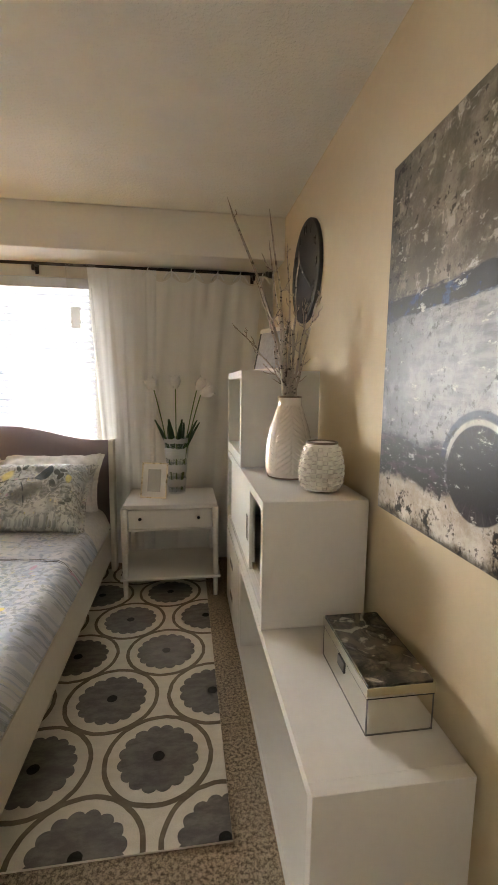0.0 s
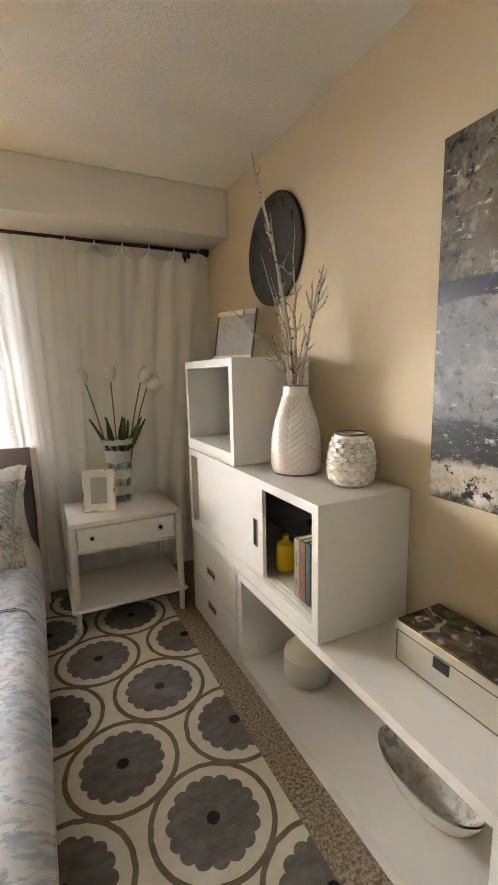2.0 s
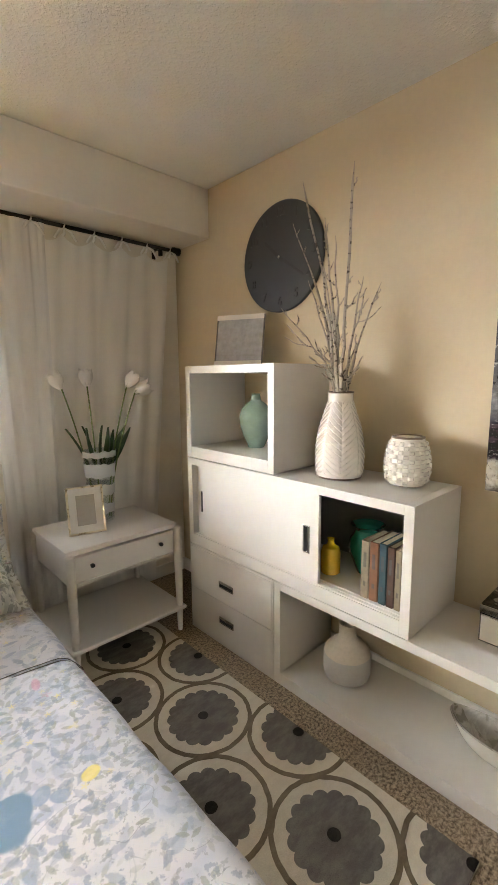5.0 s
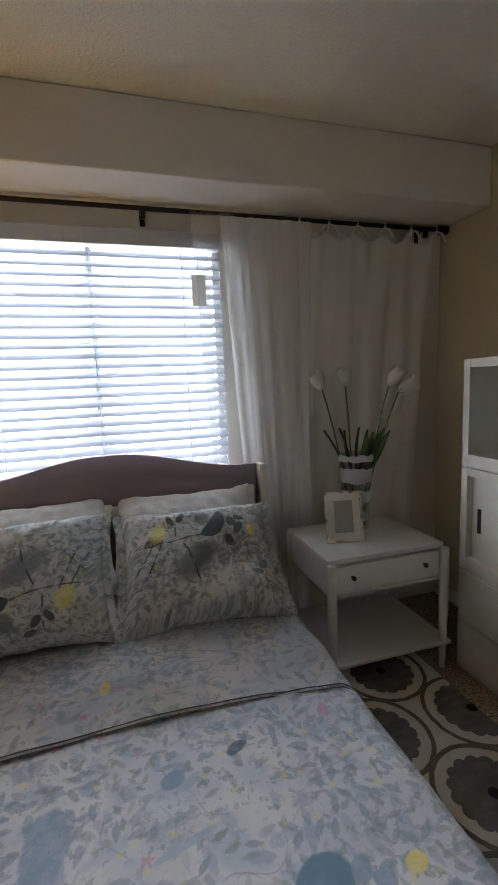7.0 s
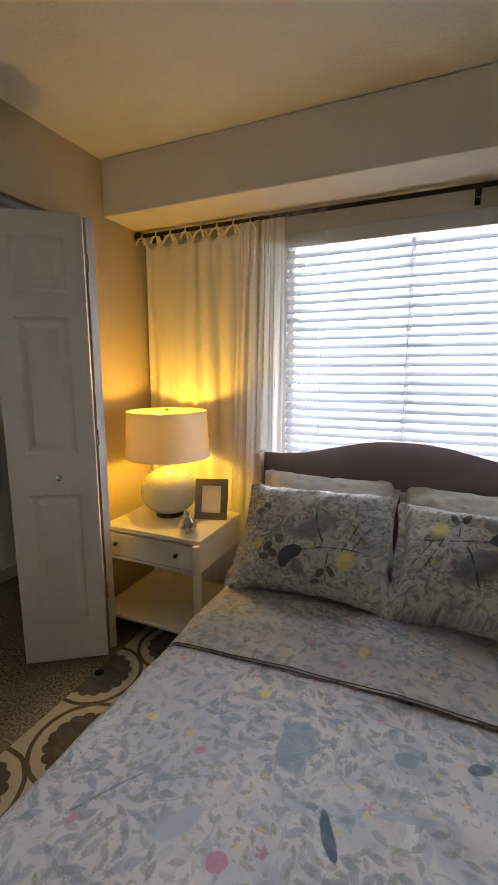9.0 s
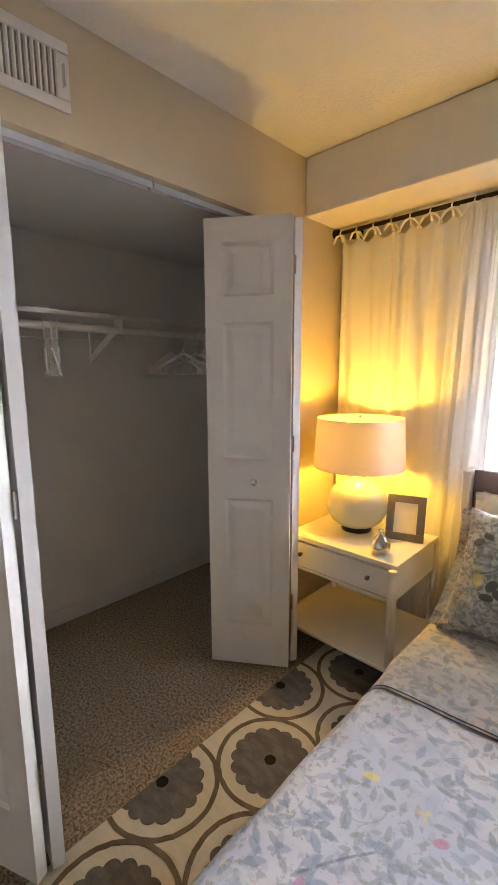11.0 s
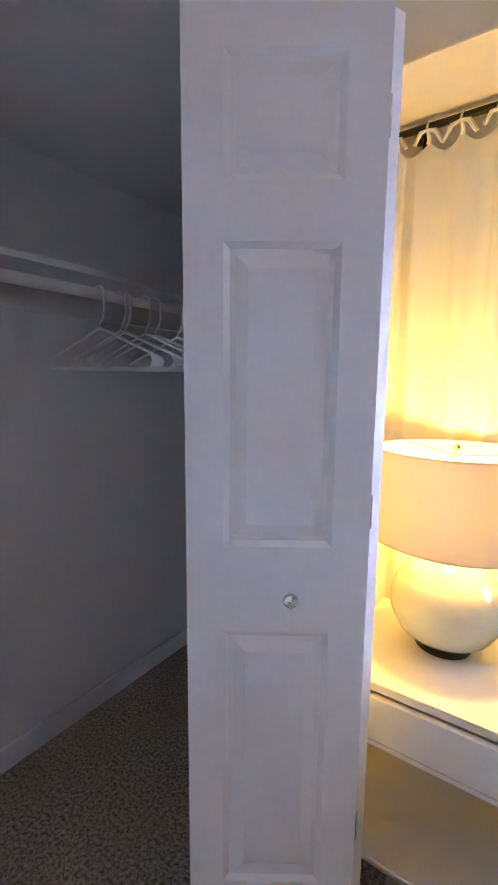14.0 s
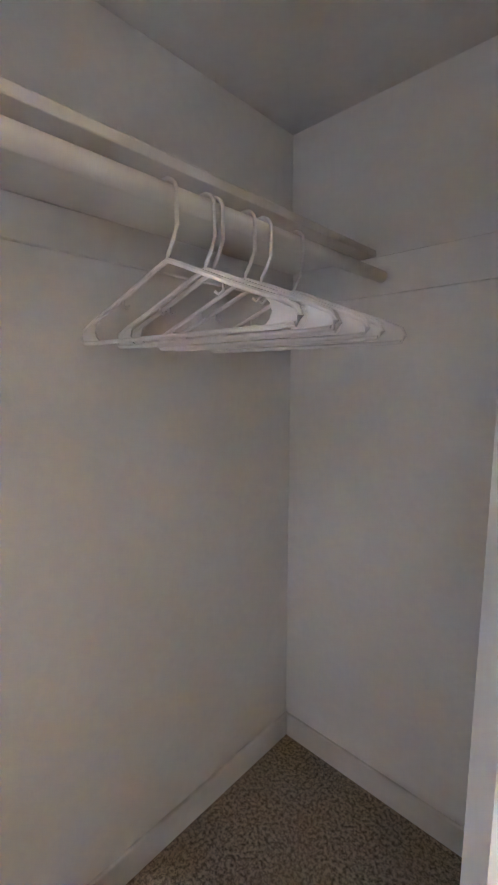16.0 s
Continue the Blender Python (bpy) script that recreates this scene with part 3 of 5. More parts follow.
def sheet(fn, nu, nv, bm=None):
    """A grid of points fn(u, v), u and v from 0 to 1."""
    bm = bm or bmesh.new()
    g = [[bm.verts.new(fn(i / nu, j / nv)) for j in range(nv + 1)] for i in range(nu + 1)]
    for i in range(nu):
        for j in range(nv):
            bm.faces.new((g[i][j], g[i + 1][j], g[i + 1][j + 1], g[i][j + 1]))
    return bm


def ease(x, a, b):
    k = min(1, max(0, (x - a) / (b - a)))
    return k * k * (3 - 2 * k)


def wave(x, y, z=0.0):
    return noise.noise(Vector((x, y, z)))


# ---- the room ----
XL, XR, YS, YN, ZC = -2.417, 0.985, -0.55, 3.63, 2.435
WX0, WX1, WZ0, WZ1 = -1.545, -0.30, 0.86, 2.07
CX, CY0, CY1, CZ = -3.342, 0.9, 3.60, 2.086
DY0, DY1 = 1.477, 3.068
T = 0.11

structure("floor", boxed(CX - T, XR + T, YS - T, YN + T, -0.1, 0.0), CARPET, "beige brown speckled wall-to-wall carpet")
structure("ceiling", boxed(XL - T, XR + T, YS - T, YN + T, ZC, ZC + 0.1), CEILING, "off-white knockdown textured ceiling")
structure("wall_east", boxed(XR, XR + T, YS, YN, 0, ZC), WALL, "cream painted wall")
# unseen wall, set near and pale to throw window light back north
structure("wall_south", boxed(XL - T, XR + T, YS - T, YS, 0, ZC), SOUTH_BOUNCE, "cream painted wall")
b = boxed(XL - T, WX0, YN, YN + T, 0, ZC)
box(b, WX1, XR + T, YN, YN + T, 0, ZC)
box(b, WX0, WX1, YN, YN + T, 0, WZ0)
box(b, WX0, WX1, YN, YN + T, WZ1, ZC)
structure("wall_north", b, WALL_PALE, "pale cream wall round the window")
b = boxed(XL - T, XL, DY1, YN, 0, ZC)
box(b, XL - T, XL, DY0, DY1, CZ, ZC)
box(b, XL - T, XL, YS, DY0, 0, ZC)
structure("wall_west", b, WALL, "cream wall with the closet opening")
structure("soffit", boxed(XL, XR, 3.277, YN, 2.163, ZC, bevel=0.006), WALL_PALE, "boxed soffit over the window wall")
b = boxed(CX - T, CX, CY0, CY1, 0, CZ)
structure("closet_wall_west", b, CLOSET, "off-white closet back wall")
structure("closet_wall_north", boxed(CX - T, XL - T, CY1, CY1 + T, 0, CZ), CLOSET, "off-white closet end wall")
structure("closet_wall_south", boxed(CX - T, XL - T, CY0 - T, CY0, 0, CZ), CLOSET, "off-white closet end wall")
structure("closet_ceiling", boxed(CX - T, XL - T, CY0 - T, CY1 + T, CZ, CZ + 0.08), CLOSET, "off-white closet ceiling")
b = boxed(XL - T - 0.008, XL - T, CY0, DY0, 0, CZ)
box(b, XL - T - 0.008, XL - T, DY1, CY1, 0, CZ)
structure("closet_wall_east", b, CLOSET, "off-white closet wall beside the opening")


def baseboard(x0, x1, y0, y1, h=0.085):
    bm = boxed(x0, x1, y0, y1, 0, h, bevel=0.004)
    return structure("baseboard", bm, TRIM, "white painted baseboard")


baseboard(XR - 0.014, XR, YS, YN)
baseboard(XL, XR - 0.014, YN - 0.014, YN)
baseboard(XL, XL + 0.014, DY1 + 0.01, YN - 0.014)
baseboard(XL, XL + 0.014, YS, DY0 - 0.01)
baseboard(CX, CX + 0.013, CY0, CY1, 0.088)
baseboard(CX + 0.013, XL - T - 0.008, CY1 - 0.013, CY1, 0.088)

# white liners of the closet opening
b = boxed(XL - T - 0.002, XL + 0.002, DY1, DY1 + 0.004, 0, CZ)
box(b, XL - T - 0.002, XL + 0.002, DY0 - 0.004, DY0, 0, CZ)
structure("trim", b, TRIM, "white painted jamb of the closet opening")

# bifold track
track = thing("door_track", (-2.47, 0, CZ), "white metal bifold door track under the closet header", "door track")
for y0, y1 in ((DY0 + 0.002, 2.392), (2.40, DY1 - 0.002)):
    bm = boxed(-0.018, -0.014, y0, y1, -0.024, -0.001)
    box(bm, 0.014, 0.018, y0, y1, -0.024, -0.001)
    box(bm, -0.014, 0.014, y0, y1, -0.004, -0.001)
    part("rail", bm, TRACK_METAL, track)


# ---- bifold doors ----
def door_leaf(width, parent, name, at, knob_side=0):
    """One leaf with three raised panels on both faces; x along the leaf, y through it."""
    h0, h1, th, rec = 0.02, 2.022, 0.034, 0.007
    s0, s1 = 0.075, width - 0.075
    rows = ((1.71, 1.925), (1.02, 1.605), (0.225, 0.835))
    bm = bmesh.new()
    xs = [0, s0, s1, width]
    zs = [h0] + [z for r in rows[::-1] for z in r] + [h1]
    for sgn in (-1, 1):
        y = sgn * th / 2
        grid = [[bm.verts.new((x, y, z)) for z in zs] for x in xs]
        for i in range(3):
            for k in range(len(zs) - 1):
                cell = (grid[i][k], grid[i + 1][k], grid[i + 1][k + 1], grid[i][k + 1])
                if i != 1 or k % 2 == 0:
                    bm.faces.new(cell)
                    continue
                inner = [bm.verts.new((v.co.x + (0.012 if n in (0, 3) else -0.012), sgn * (th / 2 - rec), v.co.z + (0.012 if n in (0, 1) else -0.012))) for n, v in enumerate(cell)]
                for n in range(4):
                    bm.faces.new((cell[n], cell[(n + 1) % 4], inner[(n + 1) % 4], inner[n]))
                bm.faces.new(inner)
    for x in (0, width):
        bm.faces.new([bm.verts.new(c) for c in ((x, -th / 2, h0), (x, th / 2, h0), (x, th / 2, h1), (x, -th / 2, h1))])
    for z in (h0, h1):
        bm.faces.new([bm.verts.new(c) for c in ((0, -th / 2, z), (width, -th / 2, z), (width, th / 2, z), (0, th / 2, z))])
    bmesh.ops.remove_doubles(bm, verts=bm.verts[:], dist=0.0001)
    leaf = part(name, bm, DOOR, parent, at=at)
    for z0, z1 in rows:
        for sgn in (-1, 1):
            bm = bmesh.new()
            base, top = sgn * (th / 2 - rec - 0.0005), sgn * (th / 2 - 0.0015)
            rings = []
            for ins, y in ((0.020, base), (0.024, base + sgn * 0.001), (0.046, top), (0.050, top)):
                rings.append([bm.verts.new(c) for c in ((s0 + ins, y, z0 + ins), (s1 - ins, y, z0 + ins), (s1 - ins, y, z1 - ins), (s0 + ins, y, z1 - ins))])
            for a, c in zip(rings, rings[1:]):
                for k in range(4):
                    bm.faces.new((a[k], a[(k + 1) % 4], c[(k + 1) % 4], c[k]))
            bm.faces.new(rings[-1])
            part("panel", bm, DOOR, leaf)
    if knob_side:
        bm = lathe([(0.0055, 0), (0.0055, 0.012), (0.013, 0.016), (0.0155, 0.023), (0.0135, 0.029), (0.007, 0.032), (0.001, 0.0325)], 24)
        part("knob", bm, CHROME, leaf, "small round brushed nickel knob", True, pose(width * 0.575, knob_side * th / 2, 0.917, -90 * knob_side, 0, 0))
    return leaf


def leaf_pose(p, q):
    a = math.degrees(math.atan2(q[1] - p[1], q[0] - p[0]))
    return pose(p[0], p[1], 0, 0, 0, a), math.hypot(q[0] - p[0], q[1] - p[1])


def bifold(guide, apex, pivot, label, knob_sign, gap):
    d = thing("bifold_door", (0, 0, 0), label, "door", "closet doors")
    m, w = leaf_pose(guide, apex)
    door_leaf(w, d, "front_leaf", m, knob_sign)
    m, w = leaf_pose((pivot[0], pivot[1]), (apex[0] - 0.004, apex[1] + gap))
    door_leaf(w, d, "rear_leaf", m)
    for z in (0.3, 1.05, 1.8):
        part("hinge", tube(bmesh.new(), [(apex[0] - 0.006, apex[1] + gap * 0.5, z), (apex[0] - 0.006, apex[1] + gap * 0.5, z + 0.07)], 0.006), CHROME, d)
    return d


bifold((-2.477, 2.660), (-2.172, 2.866), (-2.475, 3.055), "white three-panel bifold closet door, folded open", -1, 0.045)
bifold((-2.478, 1.800), (-2.112, 1.755), (-2.475, 1.56), "white three-panel bifold closet door, folded open", 1, -0.045)

# ---- return-air vent above the closet ----
vent = thing("wall_vent", (XL, 1.86, 2.265), "white metal louvred air vent on the cream wall", "vent")
bm = boxed(0, 0.008, -0.22, 0.22, 0.062, 0.095, bevel=0.003)
box(bm, 0, 0.008, -0.22, 0.22, -0.095, -0.062, bevel=0.003)
box(bm, 0, 0.008, -0.22, -0.185, -0.062, 0.062, bevel=0.003)
box(bm, 0, 0.008, 0.185, 0.22, -0.062, 0.062, bevel=0.003)
part("frame", bm, TRIM, vent)
part("backing", boxed(0.0005, 0.0015, -0.185, 0.185, -0.062, 0.062), DARK_IN, vent)
for k in range(22):
    y = -0.178 + k * 0.017
    part("slat", boxed(0.001, 0.009, -0.001, 0.006, -0.062, 0.062), TRIM, vent, at=pose(0.0, y, 0, 0, 0, 25))
part("lever", boxed(0.007, 0.02, 0.197, 0.201, -0.03, 0.03, bevel=0.001), CHROME, vent)

# ---- window ----
win = tagged(new("window_1"), "white-framed sliding window bright with daylight", kind="structure")
win.matrix_world = pose((WX0 + WX1) / 2, YN, 0)
hw = (WX1 - WX0) / 2
bm = boxed(-hw, -hw + 0.045, 0.03, 0.10, WZ0, WZ1)
box(bm, hw - 0.045, hw, 0.03, 0.10, WZ0, WZ1)
box(bm, -hw + 0.045, hw - 0.045, 0.03, 0.10, WZ0, WZ0 + 0.05)
box(bm, -hw + 0.045, hw - 0.045, 0.03, 0.10, WZ1 - 0.05, WZ1)
part("window_frame", bm, TRIM, win)
part("mullion", boxed(-0.015, 0.015, 0.035, 0.09, WZ0 + 0.05, WZ1 - 0.05, bevel=0.004), TRIM, win)
part("window_sill", boxed(-hw - 0.03, hw + 0.03, -0.05, 0.03, WZ0 - 0.03, WZ0, bevel=0.005), TRIM, win)
for s in (-1, 1):
    pane = part("pane", boxed(min(s * 0.02, s * (hw - 0.045)), max(s * 0.02, s * (hw - 0.045)), 0.06, 0.064, WZ0 + 0.05, WZ1 - 0.05), GLASS, win)
    pane.visible_shadow = False
bm = boxed(-hw, -hw + 0.012, 0.0, 0.03, WZ0, WZ1)
box(bm, hw - 0.012, hw, 0.0, 0.03, WZ0, WZ1)
part("window_reveal", bm, TRIM, win)

structure("backdrop", boxed(-9, 7, 7.0, 7.02, -3, 6), daylit_distance(), "overexposed daylight outside the window")

# ---- blinds ----
blind = thing("window_blind", (-0.922, 3.645, 0), "white horizontal slat blind, half tilted, with a hanging tag", "window blind")
part("headrail", boxed(-hw + 0.014, hw - 0.014, -0.055, 0.012, 1.992, 2.064, bevel=0.005), VINYL, blind, "pale valance over the slats")
slat_bm = sheet(lambda u, v: Vector((-0.613 + 1.226 * u, -0.025 + 0.05 * v, 0.004 * math.sin(math.pi * v))), 1, 6)
slat_ob = part("slat", slat_bm, SLAT, blind, smooth=True, at=pose(0, -0.004, 1.962, 42, 0, 0))
slat_me = slat_ob.data
for k in range(1, 24):
    s = new("slat", slat_me)
    s.parent = blind
    s.matrix_local = pose(random.uniform(-0.002, 0.002), -0.004, 1.962 - 0.0455 * k, 42 + random.uniform(-2, 2), random.uniform(-0.12, 0.12), 0)
part("bottom_rail", boxed(-0.602, 0.602, -0.028, 0.02, 0.885, 0.905, bevel=0.004), VINYL, blind)
for x in (-0.42, 0.0, 0.42):
    bm = tube(bmesh.new(), [(x, -0.031, 0.9), (x, -0.031, 1.995)], 0.0012, 6)
    tube(bm, [(x, 0.021, 0.9), (x, 0.021, 1.995)], 0.0012, 6)
    part("ladder_cord", bm, VINYL, blind)
part("tag", boxed(0.464, 0.532, -0.036, -0.035, 1.73, 1.875, bevel=0.0003), CURTAIN, blind, "grey paper tag")
part("cord", tube(bmesh.new(), [(0.498, -0.036, 1.43), (0.498, -0.0345, 1.99)], 0.0012, 6), VINYL, blind)

# ---- curtain rod and curtains ----
rod = thing("curtain_rod", (-0.73, 3.547, 2.137), "dark bronze curtain rod under the soffit", "curtain rod")
part("pole", tube(bmesh.new(), [(-1.66, 0, 0), (1.63, 0, 0)], 0.0105, 12), ROD, rod, smooth=True)
for x in (-1.675, 1.655):
    sg = 1 if x > 0 else -1
    bm = lathe([(0.011, 0), (0.022, 0.003), (0.024, 0.016), (0.015, 0.020), (0.022, 0.024), (0.024, 0.050), (0.014, 0.054)], 16, close=True)
    part("finial", bm, ROD, rod, smooth=True, at=pose(x - 0.02 * sg, 0, 0, 0, 90 * sg, 0))
for x in (-1.57, 0.06, 1.55):
    bm = boxed(x - 0.006, x + 0.006, 0.0, 0.082, -0.006, 0.006)
    box(bm, x - 0.012, x + 0.012, 0.076, 0.0825, -0.05, 0.02, bevel=0.002)
    box(bm, x - 0.009, x + 0.009, -0.012, 0.012, -0.045, -0.010, bevel=0.003)
    part("bracket", bm, ROD, rod)


def curtain(name, x0, x1, b0, b1, ztop, zbot, folds, depth, seed, material, label, ties, y=3.568, sag=0.0, pinch=0.0):
    """A hung panel from x0 to x1 at the top and from b0 to b1 at the hem; ties: bows on the rod."""
    c = thing(name, (0, 0, 0), label, "curtain", "window curtains")

    def fn(u, v):
        t = 1 - v
        uu = u + 0.35 / folds * wave(u * folds * 0.7 + seed, t * 0.5, seed)
        x = (x0 + (x1 - x0) * u) * (1 - t) + (b0 + (b1 - b0) * u) * t
        a = depth * (0.45 + 0.55 * ease(t, 0, 0.25)) * (0.6 + 0.8 * abs(wave(u * 5 + seed, 2.7, t * 0.7)))
        yy = y + a * math.sin(2 * math.pi * folds * uu) + 0.008 * wave(u * 17, t * 3, seed)
        z = ztop + (zbot - ztop) * t
        if ties and t < 0.15:
            k = abs(math.sin(math.pi * u * (ties - 1)))
            z -= sag * k ** 0.8 * (1 - t / 0.15)
        x += 0.006 * wave(u * 30, t * 2, seed + 5)
        return Vector((x, min(yy, 3.622), z))
    part("panel", sheet(fn, int(folds * 14), 50), material, c, smooth=True)
    if ties:
        hem = sheet(lambda u, v: fn(u, 0.62 + 0.004 * v) + Vector((0, -0.0015, 0)), int(folds * 14), 1)
        part("seam", hem, material, c)
    for k in range(ties):
        x = x0 + (x1 - x0) * k / max(1, ties - 1)
        bm = bmesh.new()
        tube(bm, [(x + 0.004 * math.sin(a), 3.547 + 0.0135 * math.cos(a), 2.137 + 0.0135 * math.sin(a)) for a in [i * math.pi / 6 for i in range(13)]], 0.004, 6)
        tube(bm, [(x, 3.535, 2.126), (x + 0.003, 3.55, 2.105), (x, 3.56, ztop - 0.01)], [0.004, 0.007, 0.008], 6)
        for sg in (-1, 1):
            ln = random.uniform(0.03, 0.06)
            tube(bm, [(x, 3.532, 2.122), (x + sg * ln * 0.5, 3.528, 2.125 - ln * 0.25), (x + sg * ln, 3.53, 2.118 - ln * 0.9)], [0.004, 0.007, 0.006], 6)
        part("tie", bm, material, c)
    return c


curtain("curtain", -2.372, -1.70, -2.38, -1.66, 2.105, 0.03, 6, 0.014, 3.1, CURTAIN, "ivory tie-top cotton curtain, lit warm by the lamp", 8, sag=0.035)
curtain("curtain", 0.08, 0.885, 0.00, 0.71, 2.105, 0.03, 5, 0.007, 8.4, CURTAIN, "ivory tie-top cotton curtain behind the nightstand", 6, sag=0.045)
curtain("sheer_curtain", -1.60, -1.305, -1.64, -1.43, 2.145, 0.03, 3, 0.005, 5.7, SHEER, "white sheer voile curtain at the window's edge", 0, y=3.536)
curtain("sheer_curtain", -1.76, -1.515, -1.84, -1.52, 2.124, 0.03, 4, 0.006, 2.3, GATHERED, "gathered white voile curtain beside the window", 0, y=3.530)
curtain("sheer_curtain", -0.465, -0.27, -0.36, -0.12, 2.145, 0.03, 2, 0.005, 1.9, SHEER, "white sheer voile curtain at the window's edge", 0, y=3.536)
curtain("sheer_curtain", -0.325, 0.14, -0.20, 0.10, 2.124, 0.03, 5, 0.006, 4.4, GATHERED, "gathered white voile curtain beside the window", 0, y=3.530)

# ---- closet fittings ----
shelf = thing("closet_shelf", (CX, 0, 1.66), "white painted closet shelf on wall cleats", "shelf")
part("board", boxed(0.001, 0.302, CY0 + 0.002, CY1 - 0.002, 0, 0.02, bevel=0.003), TRIM, shelf)
part("cleat", boxed(0.001, 0.018, CY0 + 0.002, CY1 - 0.002, -0.085, -0.001, bevel=0.003), TRIM, shelf)
part("cleat", boxed(0.018, 0.80, CY1 - 0.016, CY1 - 0.001, -0.105, -0.001, bevel=0.003), CLOSET, shelf)
for y in (1.55, 2.555):
    bm = boxed(0.018, 0.032, y - 0.012, y + 0.012, -0.21, -0.001, bevel=0.002)
    tube(bm, [(0.024, y, -0.185), (0.30, y, -0.045)], 0.019, 4)
    box(bm, 0.29, 0.345, y - 0.01, y + 0.01, -0.065, -0.001, bevel=0.003)
    part("bracket", bm, TRIM, shelf)
crod = thing("closet_rod", (-3.015, 0, 1.603), "white round closet hanging rod", "rod")
part("pole", tube(bmesh.new(), [(0, CY0 + 0.003, 0), (0, CY1 - 0.003, 0)], 0.0165, 20), TRIM, crod, smooth=True)
part("flange", tube(bmesh.new(), [(0, CY1 - 0.012, 0), (0, CY1 - 0.002, 0)], 0.022, 20), TRIM, crod, smooth=True)


def hanger(at):
    h = thing("clothes_hanger", at, "white plastic tubular clothes hanger on the rod", "hanger", "closet hangers")
    hook = [(0.0, 0, -0.10), (0.002, 0, -0.088), (0.014, 0, -0.068), (0.022, 0, -0.05), (0.0225, 0, -0.015)]
    hook += [(0.0225 * math.cos(a), 0, 0.0225 * math.sin(a)) for a in [math.pi * k / 10 for k in range(1, 12)]]
    part("hook", tube(bmesh.new(), hook, 0.0036, 8), PLASTIC, h, smooth=True)
    bm = bmesh.new()
    for s in (-1, 1):
        tube(bm, [(0, 0, -0.098), (s * 0.03, 0, -0.109), (s * 0.13, 0, -0.150), (s * 0.205, 0, -0.178), (s * 0.236, 0, -0.192), (s * 0.243, 0, -0.205), (s * 0.236, 0, -0.2145), (s * 0.2, 0, -0.216)], 0.0045, 8)
    tube(bm, [(-0.205, 0, -0.216), (0.205, 0, -0.216)], 0.0042, 8)
    part("frame", bm, PLASTIC, h, smooth=True)
    for s in (-1, 1):
        outline = [(0.236, -0.192), (0.243, -0.205), (0.236, -0.2145), (0.185, -0.216), (0.196, -0.206), (0.200, -0.195), (0.196, -0.184), (0.182, -0.170)]
        bm = bmesh.new()
        lo = [bm.verts.new((s * x, -0.0022, z)) for x, z in outline]
        hi = [bm.verts.new((s * x, 0.0022, z)) for x, z in outline]
        n = len(outline)
        bm.faces.new(lo)
        bm.faces.new(hi[::-1])
        for k in range(n):
            bm.faces.new((lo[k], lo[(k + 1) % n], hi[(k + 1) % n], hi[k]))
        part("shoulder_pad", bm, PLASTIC, h)
        part("notch", tube(bmesh.new(), [(s * 0.115, 0, -0.147), (s * 0.114, 0, -0.158), (s * 0.106, 0, -0.163), (s * 0.099, 0, -0.158)], 0.0026, 6), PLASTIC, h, smooth=True)
    return h


first = hanger(pose(-3.015, 2.862, 1.603, 0, 0, 7))
for y, a in ((2.940, 8), (2.960, 6), (3.040, 7), (3.085, 9), (3.190, 5), (2.185, -21), (2.215, -17), (2.245, -24)):
    copy_thing(first, pose(-3.015, y, 1.603, 0, random.uniform(-0.6, 0.6), a))


# ---- storage units ----
def carcass(name, y0, y1, z0, z1, label, back=False):
    """A white open-fronted box of panels; front at x = 0.59, back to the wall."""
    f, d, w, th = 0.59, 0.38, y1 - y0, 0.035
    u = thing(name, (f, y0, z0), label, "cabinet", "modular wall units")
    h = z1 - z0
    part("side_panel", boxed(0, d, 0, th, 0, h, bevel=0.0015), LACQUER, u)
    part("side_panel", boxed(0, d, w - th, w, 0, h, bevel=0.0015), LACQUER, u)
    part("top_panel", boxed(0.0005, d, th, w - th, h - th, h, bevel=0.001), LACQUER, u)
    part("bottom_panel", boxed(0.0005, d, th, w - th, 0, th + 0.02, bevel=0.001), LACQUER, u)
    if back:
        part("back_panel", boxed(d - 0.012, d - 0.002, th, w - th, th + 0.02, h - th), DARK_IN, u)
    return u


def cup_pull(parent, at, length=0.105, height=0.032):
    bm = bmesh.new()
    l, h, e = length / 2, height / 2, 0.006
    for x0, x1, z0, z1 in ((-l, l, h - e, h), (-l, l, -h, -h + e), (-l, -l + e, -h + e, h - e), (l - e, l, -h + e, h - e)):
        box(bm, x0, x1, -0.003, 0.001, z0, z1, bevel=0.001)
    pull = part("recessed_pull", bm, CHROME, parent, "flush steel-rimmed pull", at=at)
    part("cup", boxed(-l + e, l - e, -0.0012, 0.0, -h + e, h - e), BLACK, pull)
    part("lip", boxed(-l + e, l - e, -0.0022, -0.0012, h - e - 0.008, h - e), CHROME, pull)
    return pull


TURN_PULL = pose(0, 0, 0, 0, 0, -90)
cube = carcass("cube_shelf", 2.382, 2.998, 0.952, 1.413, "white open cube shelf unit stacked on top")
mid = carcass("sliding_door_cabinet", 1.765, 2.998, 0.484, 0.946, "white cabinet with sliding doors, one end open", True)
part("rear_door", boxed(0.034, 0.050, 0.46, 1.198, 0.056, 0.426, bevel=0.001), LACQUER, mid)
fd = part("front_door", boxed(0.012, 0.028, 0.388, 1.128, 0.056, 0.426, bevel=0.001), LACQUER, mid, "white sliding door panel")
cup_pull(fd, pose(0.012, 0.447, 0.229, 0, 0, -90) @ pose(0, 0, 0, 0, 90, 0), 0.115, 0.036)
part("pull", boxed(0.031, 0.034, 1.148, 1.168, 0.175, 0.285, bevel=0.001), BLACK, mid, "dark recessed pull")
for x in (0.008, 0.030, 0.052):
    part("door_track", boxed(x, x + 0.004, 0.036, 1.197, 0.055, 0.059), LACQUER, mid)
